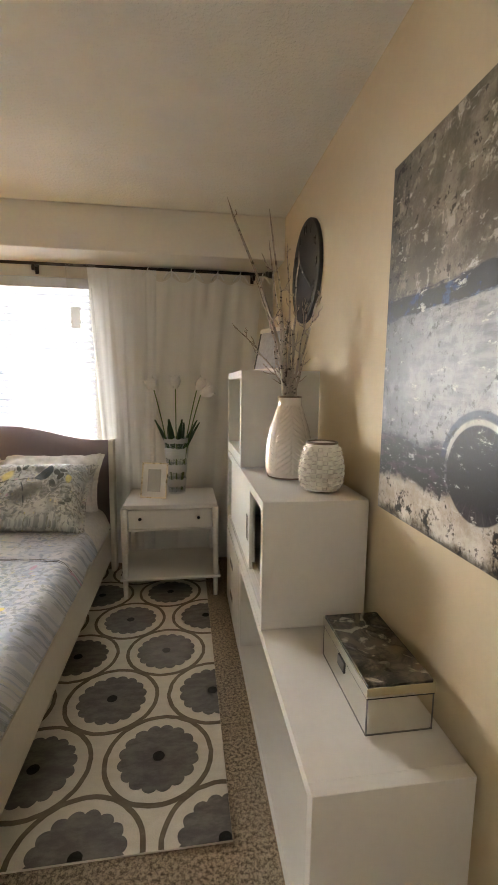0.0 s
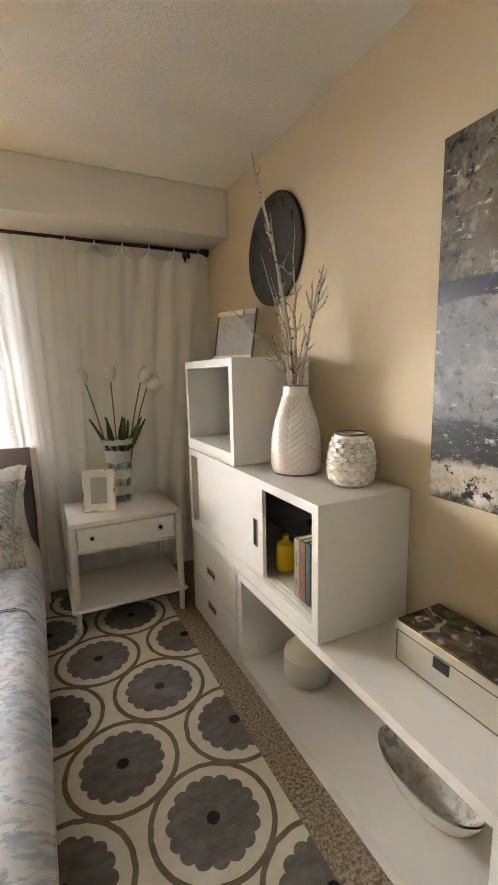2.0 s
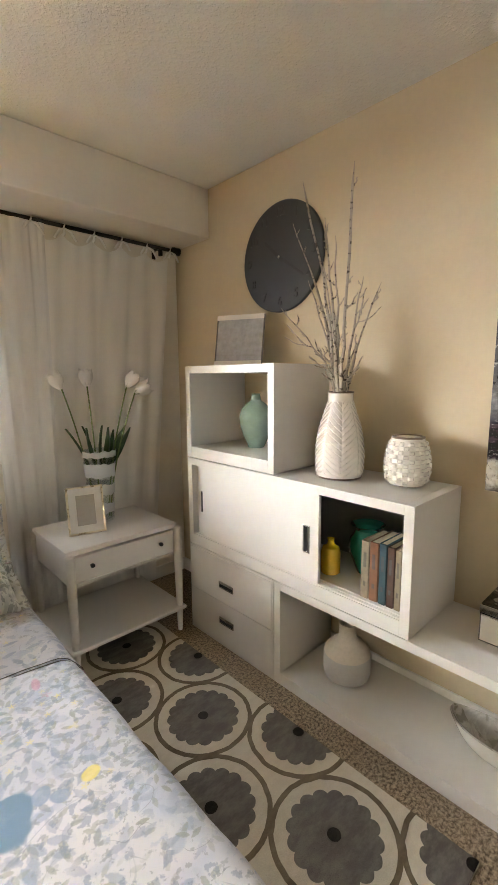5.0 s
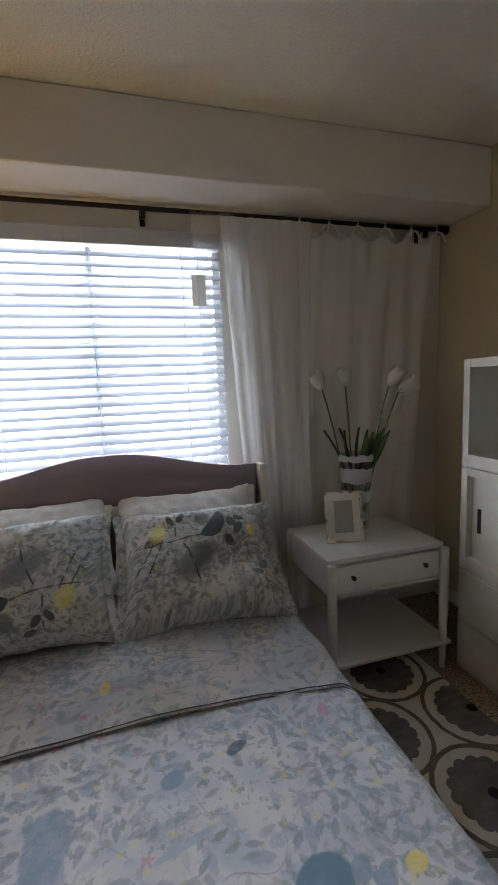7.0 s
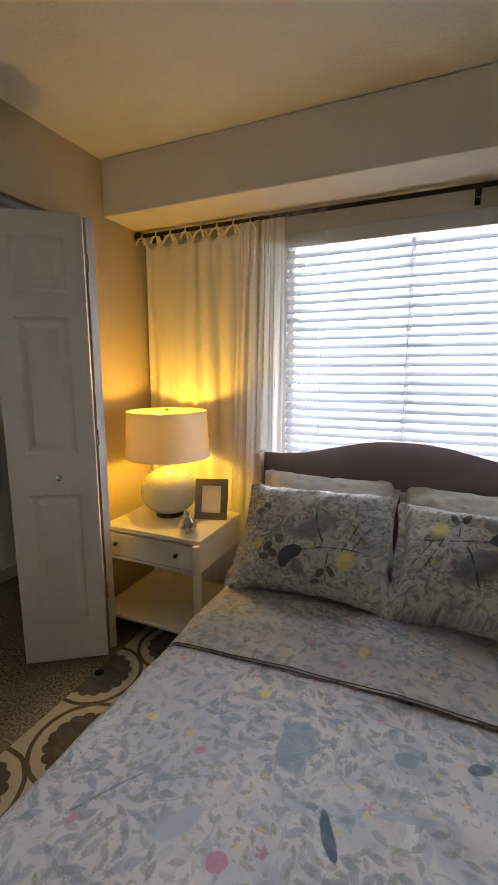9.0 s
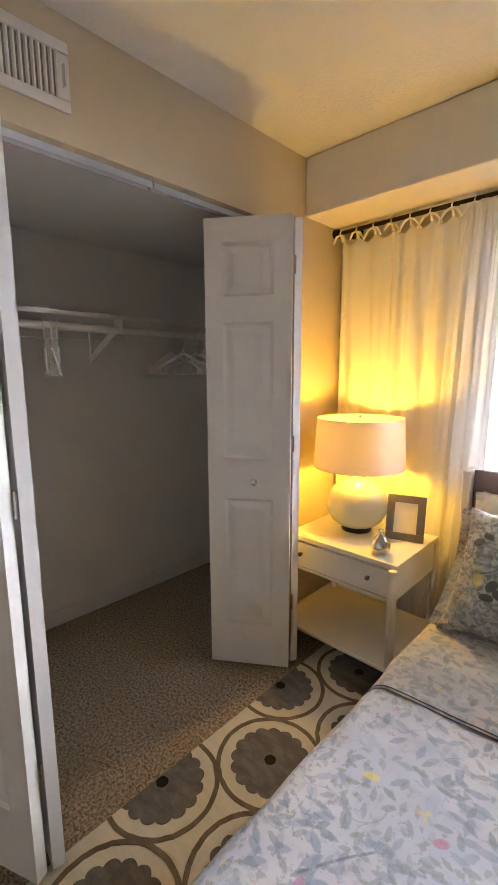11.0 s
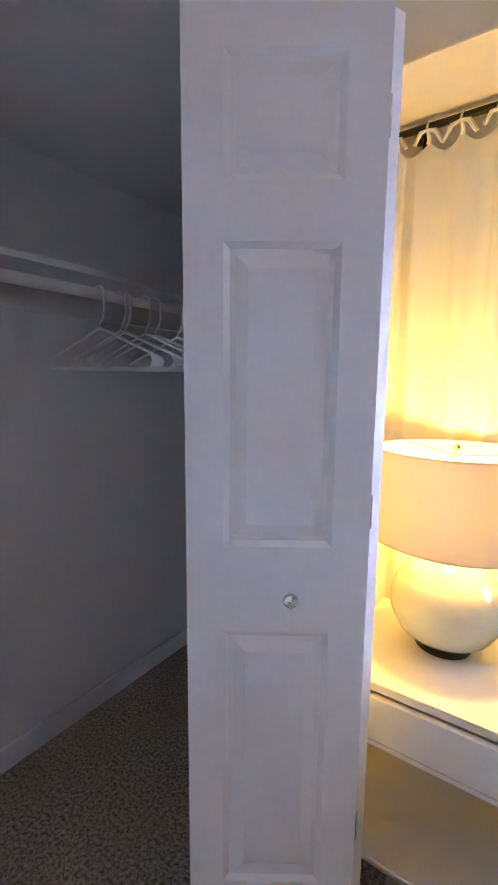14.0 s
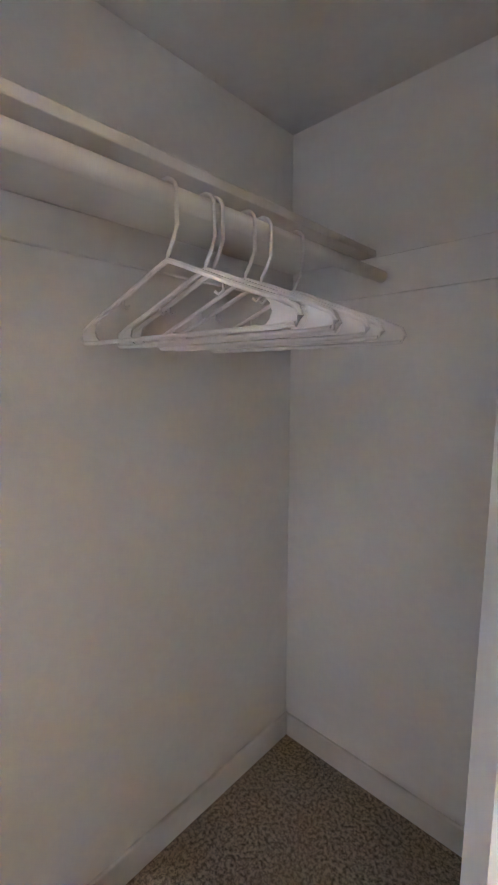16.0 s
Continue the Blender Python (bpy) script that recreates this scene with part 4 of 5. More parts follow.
low = carcass("low_open_shelf", 1.135, 2.378, 0.0, 0.48, "long low white open shelf unit on the carpet")
drw = carcass("drawer_cabinet", 2.382, 2.998, 0.0, 0.48, "white two-drawer cabinet on the carpet")
for z0, z1 in ((0.012, 0.238), (0.241, 0.468)):
    d = part("drawer", boxed(-0.004, 0.014, 0.012, 0.604, z0, z1, bevel=0.0015), LACQUER, drw)
    cup_pull(d, pose(-0.004, 0.318, (0.140 if z0 < 0.1 else 0.332), 0, 0, -90), 0.108, 0.036)


# ---- nightstands ----
def nightstand(at, label):
    """0.58 wide, 0.47 deep, 0.596 high, one drawer and a lower shelf; front at y = 0."""
    n = thing("nightstand", at, label, "nightstand", "bedside tables")
    part("top", boxed(0.0, 0.58, 0.018, 0.47, 0.572, 0.596, bevel=0.003), LACQUER, n)
    bm = boxed(0.006, 0.022, 0.012, 0.466, 0.435, 0.572)
    box(bm, 0.558, 0.574, 0.012, 0.466, 0.435, 0.572)
    box(bm, 0.022, 0.558, 0.45, 0.466, 0.435, 0.572)
    box(bm, 0.022, 0.558, 0.012, 0.45, 0.435, 0.445)
    box(bm, 0.022, 0.558, 0.006, 0.022, 0.432, 0.446, bevel=0.001)
    part("case", bm, LACQUER, n)
    d = part("drawer", boxed(0.034, 0.546, 0.004, 0.022, 0.450, 0.566, bevel=0.0015), LACQUER, n)
    for x in (0.105, 0.462):
        k = lathe([(0.004, 0), (0.004, 0.010), (0.0095, 0.013), (0.0105, 0.021), (0.008, 0.026), (0.001, 0.027)], 18)
        part("knob", k, BLACK, d, "small dark metal knob", True, pose(x, 0.004, 0.518, 90, 0, 0))
    for x in (0.010, 0.570):
        for y in (0.0, 0.455):
            leg = tube(bmesh.new(), [(x, y, 0.0), (x, y, 0.10), (x, y, 0.35), (x, y, 0.572), (x, y, 0.580), (x, y, 0.584)], [0.0125, 0.016, 0.0205, 0.0205, 0.018, 0.008], 16)
            part("leg", leg, LACQUER, n, smooth=True)
    part("shelf", boxed(-0.02, 0.60, -0.025, 0.475, 0.122, 0.142, bevel=0.006), LACQUER, n)
    return n


ns_r = nightstand((-0.055, 3.005, 0.004), "white one-drawer nightstand with lower shelf beside the cabinet")
ns_l = nightstand((-2.318, 3.015, 0.004), "white one-drawer nightstand holding the lamp")


# ---- bed ----
BX0, BX1, BY0, BY1 = -1.635, -0.170, 1.30, 3.50
BC = (BX0 + BX1) / 2
bed = thing("bed", (BC, BY0, 0), "cream wooden bed frame with mauve-grey upholstered camelback headboard", "bed")
HW = (BX1 - BX0) / 2


def crest(x):
    a = abs(x) / HW
    return 0.953 + 0.096 * (1 - ease(a, 0.06, 0.86))


def board(u, v):
    """Padded front face of the headboard."""
    x = (-HW + 0.03) + (2 * HW - 0.06) * u
    z = 0.15 + (crest(x) - 0.15) * v
    pad = 0.045 * min(1, 8 * u, 8 * (1 - u)) ** 0.5 * min(1, 7 * (1 - v)) ** 0.5
    return Vector((x, 2.19 - pad, z))


bm = sheet(board, 60, 24)
sheet(lambda u, v: Vector((board(u, 1).x, 2.19 + 0.05 * v, board(u, 1).z - 0.004 * v)), 60, 2, bm)
bmesh.ops.remove_doubles(bm, verts=bm.verts[:], dist=0.0005)
part("headboard", bm, HEAD_FABRIC, bed, "mauve-grey linen padded headboard", True)
part("headboard_back", sheet(lambda u, v: Vector((board(u, v).x, 2.238, board(u, v).z - 0.003)), 60, 4), HEAD_FABRIC, bed)
for s in (-1, 1):
    bm = bmesh.new()
    x0, x1 = s * (HW - 0.034), s * HW
    box(bm, min(x0, x1), max(x0, x1), 2.135, 2.245, 0.0, crest(HW) + 0.004, bevel=0.006)
    part("headboard_post", bm, CREAM_WOOD, bed, "cream painted side post")
    xr0, xr1 = s * (HW - 0.056), s * (HW - 0.03)
    part("side_rail", boxed(min(xr0, xr1), max(xr0, xr1), 0.03, 2.135, 0.10, 0.315, bevel=0.006), CREAM_WOOD, bed)
    part("leg", tube(bmesh.new(), [(s * (HW - 0.06), 0.06, 0.004), (s * (HW - 0.06), 0.06, 0.11)], [0.02, 0.028], 12), CREAM_WOOD, bed)
part("foot_rail", boxed(-HW + 0.02, HW - 0.02, 0.0, 0.03, 0.10, 0.30, bevel=0.006), CREAM_WOOD, bed)
mattress = thing("mattress", (BC, BY0, 0), "pale fitted mattress under the duvet", "mattress")
part("body", boxed(-HW + 0.10, HW - 0.10, 0.05, 2.13, 0.17, 0.452, bevel=0.05, segs=4), SHEET, mattress, smooth=True)


def bed_cover(x, y, lift, seed, spread):
    """Height of cloth over the mattress, rounded off to the sides and the foot."""
    a = abs(x)
    half = HW - 0.132
    z = 0.482 + lift + 0.006 * wave(x * 4, y * 3, seed) + 0.004 * wave(x * 11, y * 8, seed + 3)
    r = 0.074
    xs = a
    if a > half:
        k = (a - half) / spread
        ang = min(1.0, k * 1.6) * math.pi / 2
        xs = half + r * math.sin(ang)
        z = z - r * (1 - math.cos(ang)) - max(0, k - 0.625) * spread * 1.05
        xs += 0.06 * max(0.0, k - 0.45)
        xs += 0.008 * wave(y * 6 + seed, k * 2, 1.0) * min(1, k * 2)
    return math.copysign(xs, x), z


duvet = thing("duvet", (BC, BY0, 0), "white duvet with a blue, grey and pink watercolour floral print", "duvet")


def duvet_fn(u, v):
    spread = 0.20
    half = HW - 0.132
    x = (-half - spread) + 2 * (half + spread) * u
    y = -0.005 + 1.26 * v
    xs, z = bed_cover(x, y, 0.0, 1.0, spread)
    drop = 0.0
    if y < 0.10:
        k = (0.10 - y) / 0.105
        drop = 0.19 * k * k
        y = 0.0 + 0.10 * max(0.0, 1 - k) ** 0.7 - 0.018
    # soft creases running from the far corners
    z += 0.010 * math.exp(-((y - 0.98 + 0.12 * math.sin(x * 3)) / 0.03) ** 2) * (0.4 + wave(x * 3, 5.0))
    z += 0.007 * math.exp(-((x - 0.35 + 0.5 * (y - 0.4)) / 0.025) ** 2) * ease(y, 0.1, 0.5)
    z += 0.006 * math.exp(-((x + 0.25 - 0.4 * (y - 0.5)) / 0.03) ** 2)
    return Vector((xs, y, max(z - drop, 0.255)))


part("cover", sheet(duvet_fn, 110, 90), DUVET, duvet, smooth=True)
for u in (0.004, 0.996):
    part("hem", tube(bmesh.new(), [duvet_fn(u, k / 40) for k in range(4, 41)], 0.004, 6), DUVET, duvet, smooth=True)
cuff = thing("duvet_cuff", (BC, BY0, 0), "turned-down top of the floral duvet with dark piping", "duvet")


def cuff_fn(u, v):
    spread = 0.17
    half = HW - 0.132
    x = (-half - spread) + 2 * (half + spread) * u
    y = 1.215 + 0.055 * abs(x / HW) ** 2 * (1 - v) * -1 + 0.42 * v + 0.012 * wave(x * 2, 0.3)
    xs, z = bed_cover(x, y, 0.0075 - 0.002 * v, 4.0, spread)
    z += 0.007 * abs(wave(x * 2.2, y * 16, 2.0)) * ease(v, 0.15, 0.4)
    z += 0.006 * math.exp(-((y - 1.40 - 0.03 * math.sin(2 * x)) / 0.02) ** 2)
    z -= 0.004 * (1 - ease(v, 0, 0.03))
    return Vector((xs, y, z))


part("cover", sheet(cuff_fn, 90, 36), DUVET, cuff, smooth=True)
for v, dz in ((0.004, 0.002), (0.026, 0.0015)):
    pts = [cuff_fn(k / 60, v) + Vector((0, 0, dz)) for k in range(3, 58)]
    part("piping", tube(bmesh.new(), pts, 0.0014, 6), PIPING, cuff, "dark grey piping", True)
under = thing("bed_sheet", (BC, BY0, 0), "pale grey sheet below the pillows", "bed sheet")


def under_fn(u, v):
    half = HW - 0.132
    x = (-half - 0.15) + 2 * (half + 0.15) * u
    y = 1.45 + 0.68 * v
    xs, z = bed_cover(x, y, -0.008, 9.0, 0.15)
    return Vector((xs, y, z))


part("cover", sheet(under_fn, 60, 24), SHEET, under, smooth=True)


def pillow(at, w, h, thick, material, label, seed):
    p = thing("pillow", at, label, "pillow", "bed pillows")
    hw2, hh = w / 2, h / 2

    def side(s):
        def fn(u, v):
            a, b = 2 * u - 1, 2 * v - 1
            f = max(0.0, (1 - a ** 4) * (1 - b ** 4)) ** 0.62
            pull = 1.02 - 0.085 * (1 - abs(b) ** 2) * abs(a) ** 4
            pull2 = 1.03 - 0.15 * (1 - abs(a) ** 2) * abs(b) ** 4 + 0.03 * wave(a * 5 + seed, 2.0) * abs(b) ** 3
            z = s * thick / 2 * f * (1 + 0.22 * wave(a * 1.5 + seed, b * 1.5, s))
            rad = max(abs(a), abs(b))
            z += s * (0.012 * wave(a * 6 + seed, b * 5, 3.0) + 0.010 * abs(wave(a * 3 + b * 4 + seed, b * 9 - a * 5, 1.0))) * f ** 0.3 + 0.014 * rad ** 6 * wave(a * 7 + seed * 3, b * 7, 8.0)
            return Vector((hw2 * a * pull, hh * b * pull2, z))
        return fn
    bm = sheet(side(1), 40, 30)
    sheet(side(-1), 40, 30, bm)
    bmesh.ops.remove_doubles(bm, verts=bm.verts[:], dist=0.0008)
    part("case", bm, material, p, smooth=True)
    for sgn in (-1, 1):
        def flange(u, v):
            b = 2 * u - 1
            x = sgn * (hw2 * (1.02 - 0.085 * (1 - b * b)) - 0.006 + 0.035 * v)
            return Vector((x, hh * b * (1 - 0.02 * v), 0.010 * v * wave(b * 9 + seed, sgn * 3.0) + 0.014 * wave(b * 7 + seed, 7.0 * sgn, 8.0)))
        part("flange", sheet(flange, 30, 3), material, p, smooth=True)
    return p


pillow(pose(-1.235, 3.33, 0.700, 50, 0, 1), 0.62, 0.44, 0.13, SHEET, "pale pillow standing against the headboard", 2.2)
pillow(pose(-0.575, 3.33, 0.690, 50, 0, -1), 0.62, 0.44, 0.13, SHEET, "pale pillow standing against the headboard", 5.2)
pillow(pose(-1.222, 3.078, 0.672, 44, 0, 3), 0.60, 0.50, 0.20, PILLOW, "floral printed pillow with grey leaves and yellow blooms", 1.0)
pillow(pose(-0.575, 3.075, 0.654, 42, 0, -3) @ pose(0, 0, 0, 0, 0, 180), 0.60, 0.50, 0.19, PILLOW, "floral printed pillow with grey leaves and yellow blooms", 7.0)


# ---- table lamp ----
lampt = thing("table_lamp", (-2.088, 3.31, 0.600), "lit table lamp with round pale celadon base and linen drum shade", "lamp")
part("foot", lathe([(0.074, 0), (0.076, 0.004), (0.076, 0.018), (0.070, 0.022), (0.02, 0.023)], 40, close=True), BLACK, lampt, "dark round foot", True)
prof = [(0.068, 0.022), (0.095, 0.032), (0.130, 0.062), (0.150, 0.105), (0.1535, 0.14), (0.146, 0.178), (0.125, 0.215), (0.090, 0.245), (0.05, 0.262), (0.03, 0.268), (0.022, 0.28), (0.022, 0.31)]
part("base", lathe(prof, 64, close=True), GLOBE, lampt, "glossy pale celadon globe", True)
part("neck", tube(bmesh.new(), [(0, 0, 0.30), (0, 0, 0.40)], 0.011, 12), CHROME, lampt)
bm = lathe([(0.223, 0.330), (0.2235, 0.330), (0.210, 0.572), (0.2095, 0.572)], 72)
bm.faces.ensure_lookup_table()
bmesh.ops.delete(bm, geom=[f for f in bm.faces if len(f.verts) > 4], context="FACES")
shade = part("shade", bm, SHADE, lampt, "cream linen drum shade", True)
for r, z in ((0.223, 0.331), (0.210, 0.571)):
    part("shade_ring", tube(bmesh.new(), [(r * math.cos(a), r * math.sin(a), z) for a in [2 * math.pi * k / 60 for k in range(61)]], 0.0022, 6), SHADE, shade)
bm = bmesh.new()
for k in range(3):
    a = 2 * math.pi * k / 3 + 0.4
    tube(bm, [(0, 0, 0.556), (0.209 * math.cos(a), 0.209 * math.sin(a), 0.566)], 0.0018, 6)
part("spider", bm, GOLD, lampt)
part("finial", lathe([(0.004, 0.55), (0.006, 0.565), (0.011, 0.575), (0.008, 0.584), (0.001, 0.587)], 16), GOLD, lampt, smooth=True)

# ---- things on the nightstands ----
silver = thing("bud_vase", (-1.855, 3.115, 0.600), "small silver teardrop bud vase on the nightstand", "vase")
part("body", lathe([(0.024, 0), (0.037, 0.006), (0.0445, 0.026), (0.0425, 0.045), (0.031, 0.066), (0.017, 0.081), (0.012, 0.094), (0.0145, 0.108), (0.012, 0.108), (0.008, 0.09)], 40), CHROME, silver, smooth=True)


def photo_frame(at, w, h, border, mats, label, lean=15, mount=0.0):
    """A framed picture that leans back on its stay; the lower edge is at its origin, its face to -y."""
    f = thing("photo_frame", at, label, "photo frame")
    tilt = pose(0, 0, 0, -lean, 0, 0)
    for x0, x1, z0, z1 in ((0, w, 0, border), (0, w, h - border, h), (0, border, border, h - border), (w - border, w, border, h - border)):
        part("moulding", boxed(x0 - w / 2, x1 - w / 2, -0.008, 0.008, z0, z1, bevel=0.003), mats[0], f, at=tilt)
    part("picture", boxed(-w / 2 + border, w / 2 - border, -0.001, 0.004, border, h - border), mats[1], f, at=tilt)
    if mount:
        part("mount", boxed(-w / 2 + border + mount, w / 2 - border - mount, -0.0035, -0.0015, border + mount, h - border - mount), mats[2], f, at=tilt)
    ty, tz = h * 0.6 * math.sin(radians(lean)) + 0.012, h * 0.6 * math.cos(radians(lean))
    part("stay", tube(bmesh.new(), [(0, ty + 0.05, 0.004), (0, ty, tz)], 0.004, 6), BLACK, f)
    return f


photo_frame(pose(-1.838, 3.315, 0.602, 0, 0, 17), 0.175, 0.215, 0.036, (GREYWOOD, PAPER, PAPER), "grey-brown wooden frame with a blank white print", 16)
photo_frame(pose(0.118, 3.185, 0.602, 0, 0, -14), 0.175, 0.235, 0.010, (GOLD, PAPER, PHOTO), "slim champagne metal frame with a wide white mount", 14, 0.034)
ff = photo_frame(pose(0.790, 2.822, 1.415, 0, 0, -66), 0.262, 0.262, 0.005, (GREYWOOD, RIBBED, PHOTO), "thin dark-edged frame with cream bars and grey ribbed print", 12)
for z0, z1 in ((0.002, 0.024), (0.236, 0.261)):
    part("bar", boxed(-0.130, 0.130, -0.011, -0.0085, z0, z1, bevel=0.001), CREAM_WOOD, ff, "cream bar", at=pose(0, 0, 0, -12, 0, 0))

tul = thing("tulip_vase", (0.268, 3.345, 0.600), "clear glass vase with frosted white bands holding white tulips", "vase")
prof_o = [(0.054, 0.0), (0.060, 0.004), (0.063, 0.08), (0.071, 0.20), (0.081, 0.33), (0.086, 0.378), (0.087, 0.384)]
prof_i = [(0.084, 0.383), (0.077, 0.33), (0.067, 0.20), (0.059, 0.08), (0.055, 0.014)]
part("glass", lathe(prof_o + prof_i, 48, close=True), GLASS, tul, "clear glass body", True)
for z0, z1 in ((0.352, 0.384), (0.245, 0.318), (0.150, 0.205), (0.05, 0.105)):
    def rad(z):
        return 0.0608 + max(0, z - 0.02) * 0.064 + 0.0008 + 0.003 * ease(z, 0.3, 0.384)
    bm = bmesh.new()
    sheet(lambda u, v: Vector(((rad(z0) * (1 - v) + rad(z1) * v) * math.cos(2 * math.pi * u), (rad(z0) * (1 - v) + rad(z1) * v) * math.sin(2 * math.pi * u),
                               z0 + (z1 - z0) * v + 0.012 * wave(3 * math.cos(2 * math.pi * u), 3 * math.sin(2 * math.pi * u), z0 * 20 + v))), 48, 6, bm)
    part("band", bm, FROST, tul, "frosted white wavy band", True)


def tulip(base, head, lean, seed):
    t = thing("tulip", Vector(base), "white artificial tulip with dark green leaves", "flower", "tulips")
    d = Vector(head) - Vector(base)
    pts = [Vector((d.x * k ** 1.6, d.y * k ** 1.6, d.z * k)) for k in [i / 10 for i in range(11)]]
    part("stem", tube(bmesh.new(), pts, 0.0038, 8), STEM, t, smooth=True)
    axis = (pts[-1] - pts[-2]).normalized() + Vector(lean)
    m = Matrix.Translation(pts[-1]) @ axis.to_track_quat("Z", "Y").to_matrix().to_4x4()
    for k in range(6):
        a = k * math.pi / 3 + seed

        def petal(u, v):
            wv = math.sin(math.pi * min(1, u * 0.93 + 0.05)) ** 0.7
            ang = (v - 0.5) * 1.25 * wv
            r = 0.034 * math.sin(math.pi * (0.10 + 0.62 * u)) + 0.003 * (k % 2) + (0.008 if u > 0.9 else 0) * (k % 3)
            return Vector((r * math.cos(ang), r * math.sin(ang) * 1.1, 0.092 * u))
        part("petal", sheet(petal, 10, 6), PETAL, t, smooth=True, at=m @ pose(0, 0, 0, 0, 0, math.degrees(a)))
    for k in range(2):
        a = (0.4 if d.x > 0.05 else 2.7) + k * 2.9

        def leaf(u, v):
            w = 0.027 * max(0.0, math.sin(math.pi * min(1, 0.12 + 0.88 * u))) ** 0.8
            out = 0.01 + 0.040 * u ** 2.2
            c = Vector((math.cos(a) * out + d.x * 0.55 * u, math.sin(a) * out * 0.6 + d.y * 0.5 * u, d.z * 0.40 + 0.21 * u))
            s = Vector((-math.sin(a), math.cos(a), 0))
            return c + s * w * (v - 0.5) * 2 + Vector((math.cos(a), math.sin(a), 0)) * 0.010 * abs(v - 0.5) * 2
        part("leaf", sheet(leaf, 12, 4), LEAF, t, smooth=True)
    return t


for hd, ln, sd in (((0.118, 3.40, 1.305), (-0.2, 0, 0), 0.3), ((0.262, 3.43, 1.315), (0, 0, 0), 1.4), ((0.405, 3.27, 1.31), (0.45, -0.1, 0), 2.2), ((0.43, 3.23, 1.28), (1.2, -0.3, -0.2), 3.1)):
    s = 0.22
    tulip((0.268 + (hd[0] - 0.268) * s, 3.345 + (hd[1] - 3.345) * s, 0.62), hd, ln, sd)


# ---- things on the storage units ----
vase = thing("herringbone_vase", (0.777, 2.185, 0.948), "tall pearl-white bottle vase with raised herringbone leaves", "vase")


def chevron(a, r, z, i):
    if z < 0.012 or z > 0.318:
        return r
    n = 4
    k = (a / (2 * math.pi) * n + 0.05) % 1.0
    side = abs(k - 0.5) * 2
    s = (z * 42 - side * 2.3 + (0.5 if k > 0.5 else 0)) % 1.0
    edge = min(1, side * 9) * min(1, (1 - side) * 9)
    return r + (0.0042 * (1 - s) ** 0.8 * edge - 0.001) * ease(z, 0.012, 0.03) * (1 - ease(z, 0.30, 0.318))


def vase_r(z):
    keys = ((0, 0.090), (0.02, 0.097), (0.09, 0.099), (0.15, 0.095), (0.21, 0.083), (0.265, 0.064), (0.31, 0.051), (0.345, 0.050))
    for (z0, r0), (z1, r1) in zip(keys, keys[1:]):
        if z <= z1:
            k = (z - z0) / (z1 - z0)
            return r0 + (r1 - r0) * k
    return keys[-1][1]


prof = [(0.090, 0.006)] + [(vase_r(0.006 + 0.339 * k / 200), 0.006 + 0.339 * k / 200) for k in range(1, 201)]
part("body", lathe(prof + [(0.047, 0.345), (0.044, 0.30), (0.07, 0.24)], 220, chevron, close=True), PEARL, vase, smooth=True)
part("foot", lathe([(0.088, 0), (0.0915, 0.001), (0.0935, 0.008), (0.088, 0.009)], 60, close=True), RIM, vase, "brown glazed foot", True)
part("rim", tube(bmesh.new(), [(0.0495 * math.cos(a), 0.0495 * math.sin(a), 0.3465) for a in [2 * math.pi * k / 40 for k in range(41)]], 0.0035, 8), RIM, vase, "brown glazed rim", True)

dim = thing("dimpled_vase", (0.842, 1.922, 0.948), "round pearl-white jar vase with raised checker squares", "vase")


def facets(a, r, z, i):
    """Checker of raised square studs."""
    if z < 0.014 or z > 0.170:
        return r
    row = (z - 0.014) / 0.0156
    k = a / (2 * math.pi) * 24
    p, q = k % 1.0, row % 1.0
    edge = ease(min(p, 1 - p, q, 1 - q), 0.0, 0.22)
    return r + (0.0075 if (int(k) + int(row)) % 2 else -0.0015) * edge


def jar_r(z):
    u = (z - 0.004) / 0.178
    return 0.055 + 0.027 * math.sin(math.pi * min(1.0, 0.12 + 0.80 * u ** 0.85)) ** 0.9 - 0.004 * u


prof = [(0.050, 0.004)] + [(jar_r(0.004 + 0.178 * k / 110), 0.004 + 0.178 * k / 110) for k in range(1, 111)]
part("body", lathe(prof + [(0.050, 0.182), (0.048, 0.15)], 216, facets, close=True), PEARL, dim)
part("foot", lathe([(0.050, 0), (0.058, 0.001), (0.066, 0.008), (0.069, 0.018), (0.05, 0.019)], 72, lambda a, r, z, i: r * (1 + (0.012 * math.cos(12 * a) if z > 0.005 else 0)), close=True), RIM, dim, "brown glazed foot", True)
part("rim", tube(bmesh.new(), [(0.0555 * math.cos(a), 0.0555 * math.sin(a), 0.182) for a in [2 * math.pi * k / 40 for k in range(41)]], 0.0052, 8), RIM, dim, "brown glazed rim", True)

# birch branches: stems that start in the vase and fork on the way
twigs_ob = thing("birch_branches", (0.777, 2.185, 0.97), "bundle of bare white birch branches standing in the vase", "branches")
rng = random.Random(11)


